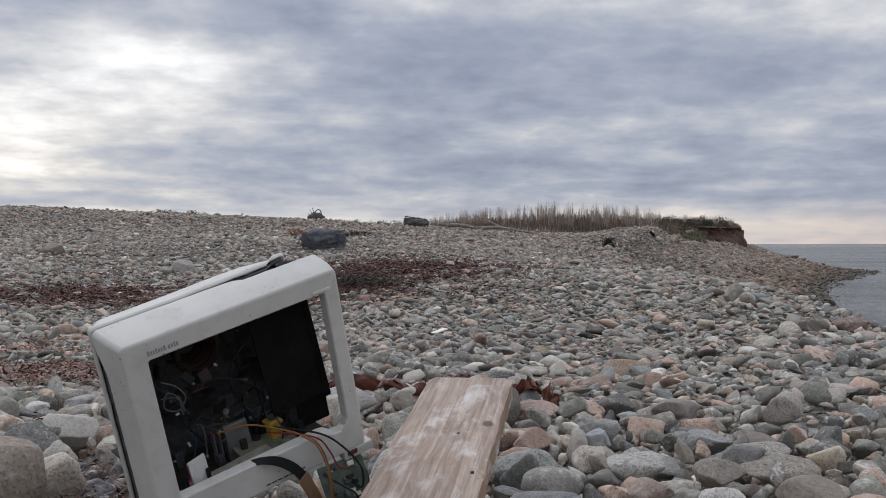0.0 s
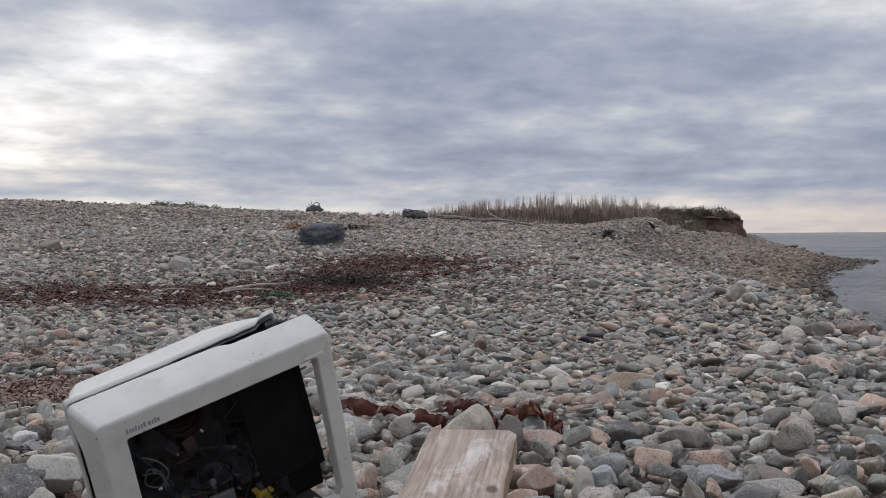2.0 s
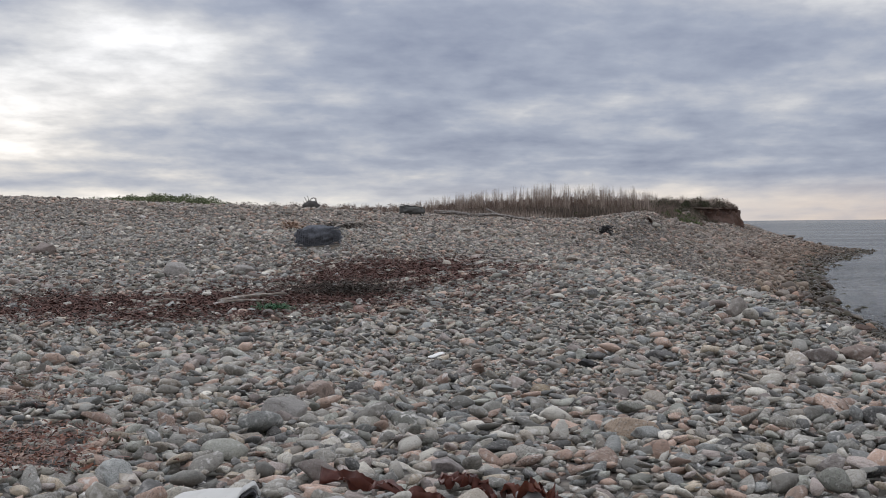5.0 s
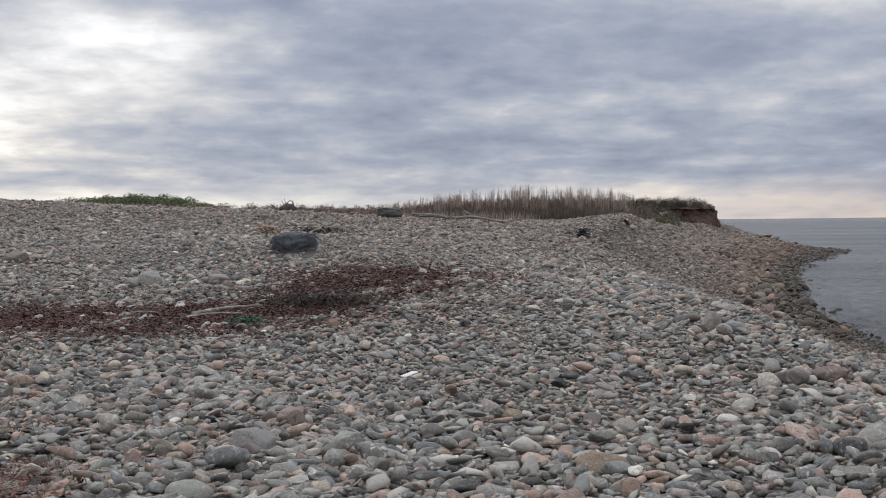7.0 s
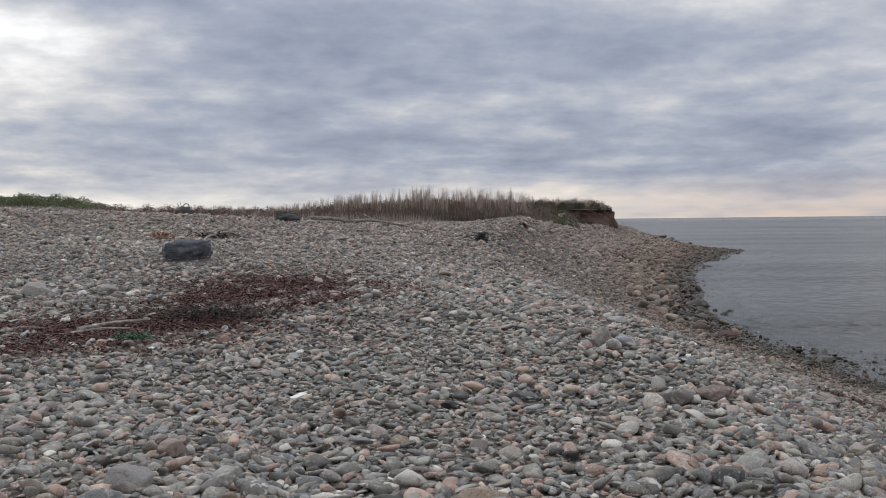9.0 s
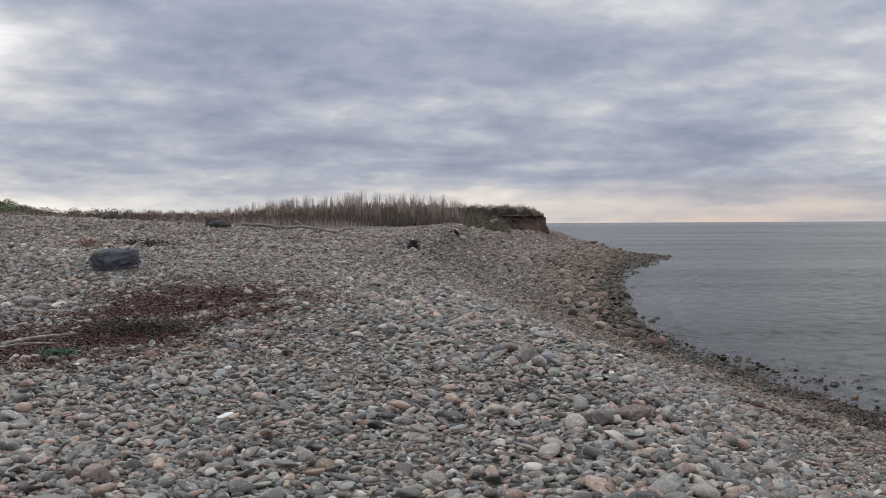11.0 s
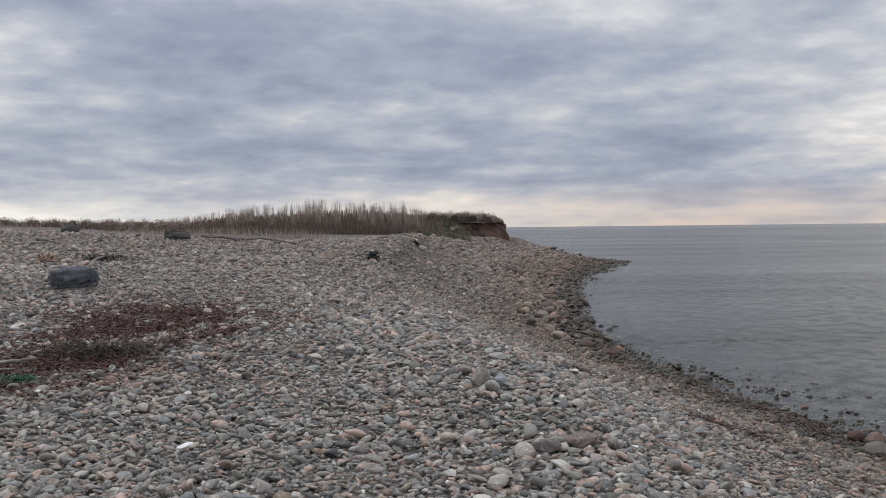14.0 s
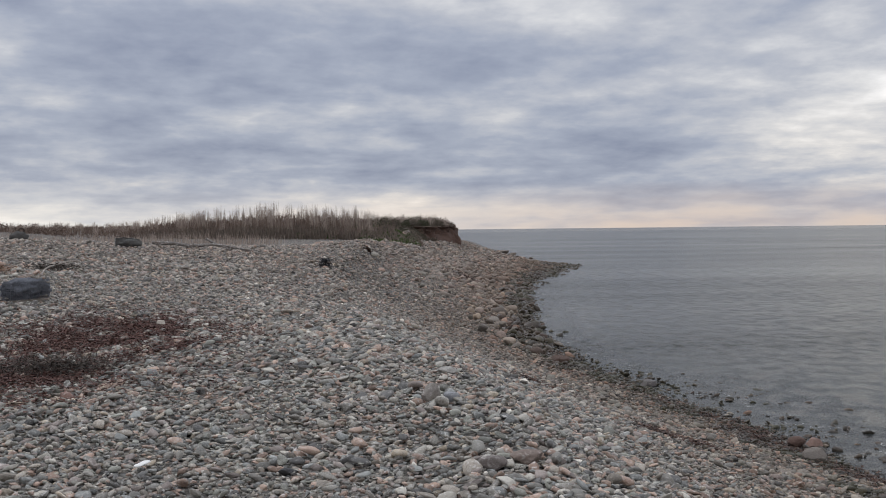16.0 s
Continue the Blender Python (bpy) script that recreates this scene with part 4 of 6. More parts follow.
def build_loose_board():
    """A torn-out circuit board in front of the casing."""
    m = MON @ pose(0.118, -0.222, 0.018, -28, 6, -8)
    brd = base_at("circuit_board", m, "torn-out green circuit board lying on stones under the monitor", "circuit board")
    rng = random.Random(8)
    part("board", box(-0.045, 0.045, -0.05, 0.05, -0.001, 0.001, 0.0004), GREEN_PCB, brd)
    for k in range(26):
        x, y = rng.uniform(-0.042, 0.034), rng.uniform(-0.046, 0.040)
        w, d, h = rng.uniform(0.004, 0.014), rng.uniform(0.004, 0.012), rng.uniform(0.002, 0.012)
        part("component", box(x, x + w, y, y + d, 0.001, 0.001 + h, 0.0008), (WHITE_BIT, GREY_BIT, ALU, TAN_PCB, GREEN_PCB)[k % 5], brd)
    for k in range(5):
        part("capacitor", rod(rng.uniform(-0.035, 0.035), rng.uniform(-0.04, 0.04), 0.001, rng.uniform(0.010, 0.018), 0.004, 12, 0.001), (ALU, BLACK)[k % 2], brd, smooth=True)
    part("wire", tube([(-0.03, 0.03, 0.003), (-0.02, 0.01, 0.02), (0.0, -0.01, 0.018), (0.004, -0.035, 0.004)], 0.0014), WIRES["black"], brd, smooth=True)
    part("wire", tube([(-0.04, -0.02, 0.003), (-0.035, -0.04, 0.014), (-0.030, -0.055, 0.004)], 0.0014), WIRES["yellow"], brd, smooth=True)
    part("wire", tube([(0.02, 0.035, 0.003), (0.034, 0.02, 0.016), (0.03, -0.01, 0.014), (0.02, -0.02, 0.004)], 0.0014), WIRES["grey"], brd, smooth=True)


build_loose_board()


def build_plank():
    """A sawn board with worn arrises, a rough far end and grain that stands out."""
    bm = bmesh.new()
    nx, ny, w, l, h = 12, 70, 0.083, 1.28, 0.042
    grid = {}
    for side, z0 in (("t", 0.0), ("b", -h)):
        for i in range(nx + 1):
            for j in range(ny + 1):
                x, y = -w + 2 * w * i / nx, l * j / ny
                worn = 0.006 * max(0.0, abs(x) / w - 0.86) / 0.14 if side == "t" else 0.0
                end = 0.006 * noise.noise(Vector((x * 40, side == "t", 2))) if j == ny else 0.0
                edge = 0.003 * noise.noise(Vector((y * 6, x > 0, 5))) + 0.0015 * noise.noise(Vector((y * 30, x > 0, 5))) if abs(abs(x) - w) < 1e-4 else 0.0
                relief = 0.0012 * noise.noise(Vector((x * 70, y * 3.5, 1)))
                nick = 0.012 * math.exp(-((x - w) / 0.014) ** 2 - ((y - 0.74) / 0.02) ** 2) if side == "t" else 0.0
                grid[side, i, j] = bm.verts.new((x + edge, y + end, z0 - worn - nick + relief))
    for i in range(nx):
        for j in range(ny):
            bm.faces.new([grid["t", a, b] for a, b in ((i, j), (i + 1, j), (i + 1, j + 1), (i, j + 1))])
            bm.faces.new([grid["b", a, b] for a, b in ((i, j), (i, j + 1), (i + 1, j + 1), (i + 1, j))])
    for j in range(ny):
        for i, flip in ((0, 1), (nx, 0)):
            f = [grid["t", i, j], grid["b", i, j], grid["b", i, j + 1], grid["t", i, j + 1]]
            bm.faces.new(f[::-1] if flip else f)
    for i in range(nx):
        for j, flip in ((0, 0), (ny, 1)):
            f = [grid["t", i, j], grid["b", i, j], grid["b", i + 1, j], grid["t", i + 1, j]]
            bm.faces.new(f[::-1] if flip else f)
    bmesh.ops.recalc_face_normals(bm, faces=bm.faces)
    for f in bm.faces:
        f.material_index = int(abs(f.normal.x) > 0.6)
    ob = part("plank", bm, PLANK, smooth=True)
    ob.data.materials.append(PLANK_EDGE)
    ob.matrix_world = look((0.055, 1.2, 0.125), (0.053, 2.47, 0.295)) @ pose(0, 0, 0, -90) @ pose(0, 0, 0)
    rust = plain("rusted_iron", (0.05, 0.028, 0.02), 0.8)
    for x, y in ((0.022, 0.91), (0.066, 0.72)):
        part("nail", rod(x, y, -0.004, 0.0016, 0.0026, 10, 0.0005), rust, ob, "rusted nail head")
    tagged(ob, "weathered brown wooden plank resting on cobbles beside the monitor", "plank")


build_plank()


# ---- strewn things ----
def ribbons(name, spot, length, width, mat, seed, label, category, curl=0.8, lift=0.03, rise=0.03, pieces=5, steep=0.35, level=None):
    """Many curled strips of weed or leaf over the ground, joined."""
    rng = np.random.default_rng(seed)
    x, y = spot
    n = len(x)
    L = length * rng.uniform(0.5, 1.5, n)
    yaw = rng.uniform(0, 6.28, n)
    pitch = rng.normal(0.3 * steep, steep, n)
    p = np.stack([x, y, (rough_land(x, y) if level is None else level) + lift + rise * rng.random(n)], -1)
    w = width * rng.uniform(0.5, 1.5, n)
    rows = []
    for k in range(pieces + 1):
        d = np.stack([np.cos(yaw) * np.cos(pitch), np.sin(yaw) * np.cos(pitch), np.sin(pitch)], -1)
        roll = rng.normal(0, 0.5, n) * (steep > 0)
        side = np.stack([-np.sin(yaw) * np.cos(roll), np.cos(yaw) * np.cos(roll), np.sin(roll)], -1) * (w * (1 - 0.7 * (k / pieces) ** 2))[:, None]
        rows += [p + side, p - side]
        p = p + d * (L / pieces)[:, None]
        yaw = yaw + rng.normal(0, curl * 0.6, n)
        pitch = pitch * 0.7 + rng.normal(-0.05, curl * 0.4, n) * (steep > 0)
    co = np.stack(rows, 1).reshape(-1, 3)
    m = 2 * (pieces + 1)
    f = np.array([(2 * k, 2 * k + 1, 2 * k + 3, 2 * k + 2) for k in range(pieces)])
    faces = (f[None] + (np.arange(n) * m)[:, None, None]).reshape(-1, 4)
    return tagged(new(name, raw_mesh(name, co, faces, mat)), label, category, kind="stuff")


def blobs(seed, *spots):
    """Places scattered in soft patches: (x, y, half width, half depth, count)."""
    rng = np.random.default_rng(seed)
    return np.concatenate([np.stack([rng.normal(cx, sx, n), rng.normal(cy, sy, n)], 0) for cx, cy, sx, sy, n in spots], 1)


def patchy(spot, seed, bare=0.42):
    """Thins scattered places out into uneven clots with gaps between them."""
    rng = np.random.default_rng(seed)
    x, y = spot
    w = np.sin(1.9 * x + 1.7 * np.sin(1.1 * y + seed)) * np.sin(1.3 * y + 1.5 * np.sin(1.6 * x)) + 0.7 * np.sin(5.3 * x + 2 * np.sin(2.9 * y)) * np.sin(4.1 * y + 2 * np.sin(3.3 * x))
    keep = rng.random(len(x)) < np.clip(0.5 + 0.62 * w + (0.5 - bare), 0.05, 1)
    return np.stack([x[keep], y[keep]], 0)


def along(seed, points, spread, n):
    rng = np.random.default_rng(seed)
    pts = np.array(points, float)
    t = rng.uniform(0, len(pts) - 1, n)
    t = np.clip(t + 0.12 * np.sin(t * 9), 0, len(pts) - 1)
    i = np.minimum(t.astype(int), len(pts) - 2)
    p = pts[i] + (pts[i + 1] - pts[i]) * (t - i)[:, None]
    p = p[np.sin(t * 7) + 0.7 * np.sin(t * 17) > -0.35 + rng.normal(0, 0.3, n)]
    return (p + rng.normal(0, spread, p.shape)).T


def mottled(name, tones, rough=0.85):
    m, tr, b = material(name, rough)
    rnd = node(tr, "ShaderNodeNewGeometry").outputs["Random Per Island"]
    grain = fbm(tr, node(tr, "ShaderNodeTexCoord").outputs["Object"], 40.0, 3.0, 0.6)
    mixv = maths(tr, "ADD", maths(tr, "MULTIPLY", rnd, 0.75), maths(tr, "MULTIPLY", maths(tr, "SUBTRACT", grain, 0.35), 0.5), clamp=True)
    tr.links.new(ramp(tr, mixv, tones), b.inputs["Base Color"])
    b.inputs["Specular IOR Level"].default_value = 0.25
    return m


WRACK = mottled("dry_wrack", ((0.0, (0.032, 0.018, 0.015)), (0.5, (0.110, 0.054, 0.043)), (0.85, (0.175, 0.094, 0.076)), (1.0, (0.28, 0.185, 0.15))))
TWIGS = mottled("dark_twigs", ((0.0, (0.02, 0.017, 0.014)), (0.7, (0.065, 0.05, 0.04)), (1.0, (0.16, 0.13, 0.10))))
KELP = mottled("red_kelp", ((0.0, (0.022, 0.008, 0.006)), (0.4, (0.070, 0.020, 0.014)), (0.75, (0.13, 0.043, 0.027)), (1.0, (0.24, 0.115, 0.075))), 0.38)
RED_WEED = mottled("red_weed", ((0.0, (0.022, 0.009, 0.007)), (0.6, (0.07, 0.025, 0.016)), (1.0, (0.16, 0.062, 0.034))), 0.5)
BRUSH = mottled("dead_brush", ((0.0, (0.085, 0.07, 0.057)), (0.6, (0.19, 0.15, 0.12)), (1.0, (0.30, 0.24, 0.19))))
SEAWEED = mottled("shore_weed", ((0.0, (0.025, 0.015, 0.011)), (0.6, (0.085, 0.042, 0.027)), (1.0, (0.16, 0.085, 0.05))), 0.5)
CLUMP = mottled("grey_dried_weed", ((0.0, (0.035, 0.036, 0.040)), (0.6, (0.10, 0.10, 0.105)), (1.0, (0.19, 0.185, 0.185))))
LEAF = mottled("low_green_leaf", ((0.0, (0.030, 0.050, 0.014)), (0.6, (0.070, 0.115, 0.03)), (1.0, (0.13, 0.17, 0.05))))
SHRUB = mottled("dark_shrub_leaf", ((0.0, (0.05, 0.043, 0.032)), (0.6, (0.125, 0.10, 0.075)), (1.0, (0.21, 0.17, 0.13))))
DARK_GREEN = mottled("dark_green_leaf", ((0.0, (0.028, 0.030, 0.018)), (0.6, (0.075, 0.078, 0.046)), (1.0, (0.14, 0.13, 0.085))))
HILL_LEAF = mottled("olive_leaf", ((0.0, (0.09, 0.11, 0.055)), (0.6, (0.18, 0.205, 0.11)), (1.0, (0.29, 0.30, 0.18))))
STRAW = mottled("dead_straw", ((0.0, (0.20, 0.155, 0.125)), (0.4, (0.37, 0.295, 0.245)), (0.8, (0.50, 0.42, 0.355)), (1.0, (0.60, 0.52, 0.44))))

ribbons("seaweed_wrack", patchy(blobs(2, (-8.0, 14.6, 1.6, 0.75, 4600), (-5.9, 14.3, 1.1, 0.85, 4600), (-4.5, 13.7, 0.8, 0.85, 4600), (-3.9, 15.4, 0.8, 0.8, 3000), (-3.3, 16.0, 0.5, 0.8, 1800), (-3.7, 19.3, 0.9, 1.9, 5400), (-2.5, 18.8, 0.7, 1.7, 3600), (-1.7, 17.3, 0.45, 1.0, 1000), (-8.0, 17.2, 2.2, 0.7, 1800), (-6.2, 14.4, 1.8, 0.7, 3500), (-3.3, 18.5, 1.0, 1.9, 9000), (-4.6, 14.0, 1.0, 0.7, 2000), (-6.0, 14.4, 2.2, 0.9, 12000), (-3.2, 18.3, 1.1, 2.0, 14000), (-2.3, 19.0, 0.9, 1.5, 5000)), 3, 0.33), 0.060, 0.011, WRACK, 21, "band of dry red-brown seaweed wrack across the cobbles", "seaweed", curl=0.5, lift=0.020, rise=0.060, pieces=2, steep=0.13)
ribbons("brush_pile", blobs(3, (-3.25, 15.3, 0.38, 0.30, 900), (-2.75, 15.4, 0.25, 0.22, 350)), 0.22, 0.004, TWIGS, 22, "dark tangle of dry brushwood caught in the wrack", "brushwood", lift=0.05, rise=0.14, curl=0.6)
ribbons("red_weed", blobs(4, (-1.15, 3.35, 0.12, 0.12, 160), (-0.78, 2.5, 0.14, 0.14, 160), (-0.54, 2.04, 0.08, 0.12, 1500), (-0.58, 1.90, 0.10, 0.09, 1100), (-0.62, 2.33, 0.07, 0.07, 60)), 0.040, 0.003, RED_WEED, 23, "scraps of reddish-brown weed between stones", "seaweed", lift=0.012, rise=0.03, pieces=3, steep=0.2)
RUST_WEED = mottled("rust_weed", ((0.0, (0.05, 0.016, 0.011)), (0.6, (0.14, 0.048, 0.026)), (1.0, (0.26, 0.11, 0.055))), 0.5)
ribbons("red_weed", blobs(14, (-2.25, 5.1, 0.20, 0.24, 900), (-1.85, 4.6, 0.14, 0.14, 350), (-3.0, 6.6, 0.18, 0.2, 250), (-3.75, 7.7, 0.25, 0.2, 250)), 0.040, 0.005, RUST_WEED, 29, "rust-red weed caught between the cobbles", "seaweed", lift=0.028, rise=0.04, pieces=3, steep=0.15)
ribbons("shore_seaweed", patchy(np.concatenate([along(7, ((7.2, 31.0), (7.9, 28.0), (8.4, 25.5), (8.7, 23.4), (8.9, 21.6), (9.0, 19.7), (9.1, 18.0), (9.4, 16.4)), 0.34, 4800), along(8, ((9.0, 56.0), (8.3, 46.0), (7.7, 38.0), (7.2, 31.0)), 0.5, 1500)], 1), 5, 0.45), 0.085, 0.015, SEAWEED, 24, "dark brown seaweed left along the waterline", "seaweed", curl=0.5, lift=0.025, rise=0.045, pieces=3, steep=0.16)
FOAM = mottled("foam_flecks", ((0.0, (0.30, 0.30, 0.295)), (1.0, (0.50, 0.50, 0.49))), 0.6)
ribbons("foam", np.concatenate([along(15, ((10.9, 19.0), (10.7, 22.0), (10.6, 25.0), (10.2, 27.5)), 0.35, 60), along(16, ((9.7, 31.0), (9.2, 36.0), (9.3, 42.0), (10.2, 50.0)), 0.3, 70)], 1), 0.16, 0.010, FOAM, 43, "thin white flecks of foam on the shallows", "foam", curl=0.4, lift=0.008, rise=0.004, pieces=3, steep=0.0, level=SEA)
ribbons("seaweed_strand", along(5, ((4.2, 21.5), (4.8, 20.5), (5.2, 19.6)), 0.16, 620), 0.075, 0.013, SEAWEED, 44, "dark strand of seaweed on the gravel slope", "seaweed", curl=0.5, lift=0.03, rise=0.04, pieces=3, steep=0.16)
ribbons("seaweed_strand", along(6, ((5.5, 17.5), (6.1, 16.7), (7.0, 16.1)), 0.18, 900), 0.075, 0.013, SEAWEED, 45, "dark strand of seaweed on the gravel slope", "seaweed", curl=0.5, lift=0.03, rise=0.04, pieces=3, steep=0.16)
ribbons("green_netting", blobs(9, (-3.5, 13.45, 0.10, 0.07, 420)), 0.07, 0.005, plain("green_twine", (0.03, 0.12, 0.045), 0.7), 25, "small heap of green netting beside driftwood", "netting", lift=0.05, rise=0.06)
ribbons("weed_clump", blobs(10, (0.62, 41.4, 0.13, 0.09, 800)), 0.04, 0.020, CLUMP, 26, "dark clump of dried weed on the stones", "seaweed", lift=0.03, rise=0.30, pieces=3)
ribbons("weed_clump", blobs(12, (2.45, 48.2, 0.05, 0.05, 420)), 0.035, 0.020, SEAWEED, 27, "brown clump of dead weed near the brow", "seaweed", lift=0.03, rise=0.16, pieces=3)
ribbons("weed_clump", blobs(13, (9.3, 71.0, 0.45, 0.4, 450)), 0.30, 0.015, SEAWEED, 28, "dark clump of weed low on the beach face", "seaweed", lift=0.06, rise=0.20)


def kelp_blade(points, width, seed):
    """A thick crumpled kelp blade."""
    bm = bmesh.new()
    line = flow(points, 12)
    rows = []
    for k, q in enumerate(line):
        d = (line[min(k + 1, len(line) - 1)] - line[max(k - 1, 0)]).normalized()
        side = d.cross(Vector((0, 0, 1))).normalized()
        row = []
        for j in range(7):
            s = (j / 6 - 0.5) * width * min(1.0, (k + 1) / 5, (len(line) - k) / 6) * (0.8 + 0.5 * noise.noise(Vector((k * 0.3, seed, 0))))
            z = 0.04 * noise.noise(Vector((k * 0.16, j * 0.7, seed))) + 0.014 * noise.noise(Vector((k * 0.7, j * 1.1, seed + 9))) + 0.02 * (1 - abs(j - 3) / 3)
            s += 0.03 * noise.noise(Vector((k * 0.25, j * 0.5, seed + 4)))
            row.append(bm.verts.new(q + side * s + Vector((0, 0, z))))
        rows.append(row)
    for a, b in zip(rows, rows[1:]):
        for j in range(6):
            bm.faces.new((a[j], a[j + 1], b[j + 1], b[j]))
    ob = solid(part("kelp", bm, KELP, smooth=True), 0.003)
    tagged(ob, "wet reddish-brown kelp blade draped between cobbles", "seaweed", "kelp blades")


def on_land(x, y, up=0.0):
    return (x, y, float(rough_land(x, y)) + up)


kelp_blade([on_land(-0.66, 4.25, 0.08), on_land(-0.48, 4.10, 0.065), on_land(-0.36, 4.00, 0.07), on_land(-0.20, 3.92, 0.05)], 0.065, 1)
kelp_blade([on_land(-0.24, 4.20, 0.06), on_land(-0.15, 4.10, 0.085), on_land(-0.09, 4.05, 0.07), on_land(-0.04, 4.03, 0.03)], 0.070, 2)
kelp_blade([on_land(-0.02, 4.12, 0.04), on_land(0.05, 4.06, 0.07), on_land(0.12, 4.04, 0.06), on_land(0.17, 4.02, 0.02)], 0.065, 5)


BOULDER_MATS = {}


def boulder(x, y, size, color, label, seed, tall=0.7, yaw=0.0, group="boulders", tilt=0.0, sink=0.28, rough=0.85):
    co, tri = ball(4)
    rng = np.random.default_rng(seed)
    p = co.copy()
    for _ in range(12):
        nrm = rng.normal(size=3)
        nrm /= np.linalg.norm(nrm)
        over = p @ nrm - rng.uniform(0.5, 0.9)
        p -= np.where(over > 0, over * 0.9, 0)[:, None] * nrm
    p *= np.array([1 + 0.06 * noise.noise(Vector(v) * 2 + Vector((seed, 0, 0))) + 0.025 * noise.noise(Vector(v) * 6 + Vector((0, seed, 0))) for v in co])[:, None]
    p /= np.abs(p).max(0)
    p *= np.array([size[0], size[1], size[0] * tall]) / 2
    key = (color, rough)
    if key not in BOULDER_MATS:
        BOULDER_MATS[key] = stone_material("boulder_stone", True, False, color)
        BOULDER_MATS[key].node_tree.nodes["Principled BSDF"].inputs["Roughness"].default_value = rough
    me = raw_mesh("boulder", p, tri, BOULDER_MATS[key])
    ob = new("boulder", me)
    h = size[0] * tall
    ob.matrix_world = pose(*on_land(x, y, h * (0.5 - sink)), tilt, 0, yaw)
    return tagged(ob, label, "stone", group)


GREY_S, PINK_S, TAN_S, DARK_S, PALE_S, BLUE_S = (0.33, 0.31, 0.285), (0.40, 0.31, 0.26), (0.33, 0.27, 0.20), (0.10, 0.10, 0.105), (0.58, 0.55, 0.50), (0.24, 0.26, 0.28)
boulder(-0.725, 2.07, (0.20, 0.20), (0.27, 0.225, 0.185), "large rough tan boulder among cobbles beside the monitor", 1, 0.95, sink=0.10)
for k, (fx, fy, fw, fh, fc) in enumerate(FRONT_STONES):
    boulder(fx, fy, (fw, fw * 0.8), fc, "weathered speckled beach stone among smaller cobbles", 200 + k, fh, (k * 67) % 40 - 20, "foreground stones", tilt=(k * 31) % 17 - 8, sink=0.12)
boulder(-6.75, 18.8, (0.46, 0.40), GREY_S, "rounded grey boulder above the seaweed wrack", 3, 0.72)
boulder(-6.05, 18.9, (0.20, 0.18), PALE_S, "small pale stone beside a grey boulder", 4, 0.75)
boulder(-5.65, 18.9, (0.38, 0.34), GREY_S, "rounded grey boulder above the seaweed wrack", 5, 0.65, 50)
boulder(-6.28, 18.5, (0.15, 0.12), (0.66, 0.64, 0.60), "small white stone above the seaweed wrack", 33, 0.6)
boulder(-5.15, 18.6, (0.19, 0.11), PALE_S, "small pale flat stone above the seaweed wrack", 34, 0.5, 15)
boulder(-10.8, 22.0, (0.52, 0.44), (0.27, 0.225, 0.20), "brownish rounded boulder on the upper beach", 6, 0.68)
boulder(1.64, 11.95, (0.24, 0.18), (0.28, 0.25, 0.22), "upright grey stone standing on the shingle", 7, 1.25, 20, sink=0.32)
boulder(1.86, 11.9, (0.19, 0.15), (0.27, 0.275, 0.285), "blue-grey round cobble beside an upright stone", 8, 0.75)
boulder(2.03, 13.8, (0.25, 0.16), PALE_S, "pale flat stone on the shingle", 9, 0.45)
boulder(1.83, 8.72, (0.24, 0.19), (0.17, 0.145, 0.13), "dark brown angular stone on the shingle", 10, 0.6, 15)
boulder(1.82, 8.98, (0.13, 0.11), PALE_S, "white stone leaning behind a dark stone", 11, 0.7)
boulder(2.15, 8.95, (0.30, 0.2), PINK_S, "flat pinkish stone on the shingle", 12, 0.45, 10)
boulder(0.20, 9.25, (0.16, 0.13), DARK_S, "black slate piece lying on the shingle", 13, 0.45)
boulder(-0.08, 7.76, (0.14, 0.11), (0.42, 0.33, 0.22), "yellowish round cobble on the shingle", 14, 0.65)
boulder(0.45, 5.9, (0.30, 0.16), (0.31, 0.24, 0.18), "long flat brown slab on the cobbles", 15, 0.38, -8)
boulder(-2.48, 13.5, (0.21, 0.17), (0.33, 0.20, 0.16), "reddish stone beside the wrack", 16, 0.65)
boulder(-1.45, 7.45, (0.22, 0.17), PINK_S, "large pink cobble on the shingle", 17, 0.65, 40)
boulder(-1.40, 6.45, (0.28, 0.2), GREY_S, "large smooth grey cobble on the shingle", 18, 0.55, 10)
boulder(9.02, 29.0, (0.5, 0.42), DARK_S, "dark wet stone at the edge of the sea", 19, 0.6, rough=0.4)
boulder(9.25, 20.1, (0.36, 0.32), (0.20, 0.13, 0.11), "reddish wet stone at the edge of the sea", 20, 0.8, sink=0.2)
boulder(9.62, 20.2, (0.38, 0.34), (0.27, 0.19, 0.165), "pink rounded stone at the edge of the sea", 21, 0.75, sink=0.2)
boulder(8.98, 18.7, (0.42, 0.36), (0.34, 0.33, 0.31), "pale grey rounded stone at the edge of the sea", 22, 0.75, sink=0.2)
boulder(7.6, 33.5, (0.62, 0.55), (0.20, 0.13, 0.11), "reddish-brown boulder near the waterline", 24, 0.7)
boulder(7.3, 35.5, (0.5, 0.45), (0.22, 0.17, 0.15), "brown boulder near the waterline", 25, 0.7)
spit = random.Random(3)
for k in range(34):
    y = spit.uniform(62, 126)
    x = float(SHORE(y)) - spit.uniform(0.2, 0.62) * (float(SHORE(y)) - float(BROW(y)))
    d = spit.uniform(0.4, 0.95)
    boulder(x, y, (d, d * 0.8), [(0.25, 0.20, 0.165), (0.31, 0.245, 0.205), (0.17, 0.145, 0.12)][k % 3], "weathered brown boulder on the far spit", 40 + k, 0.6, spit.uniform(0, 360), "spit boulders")
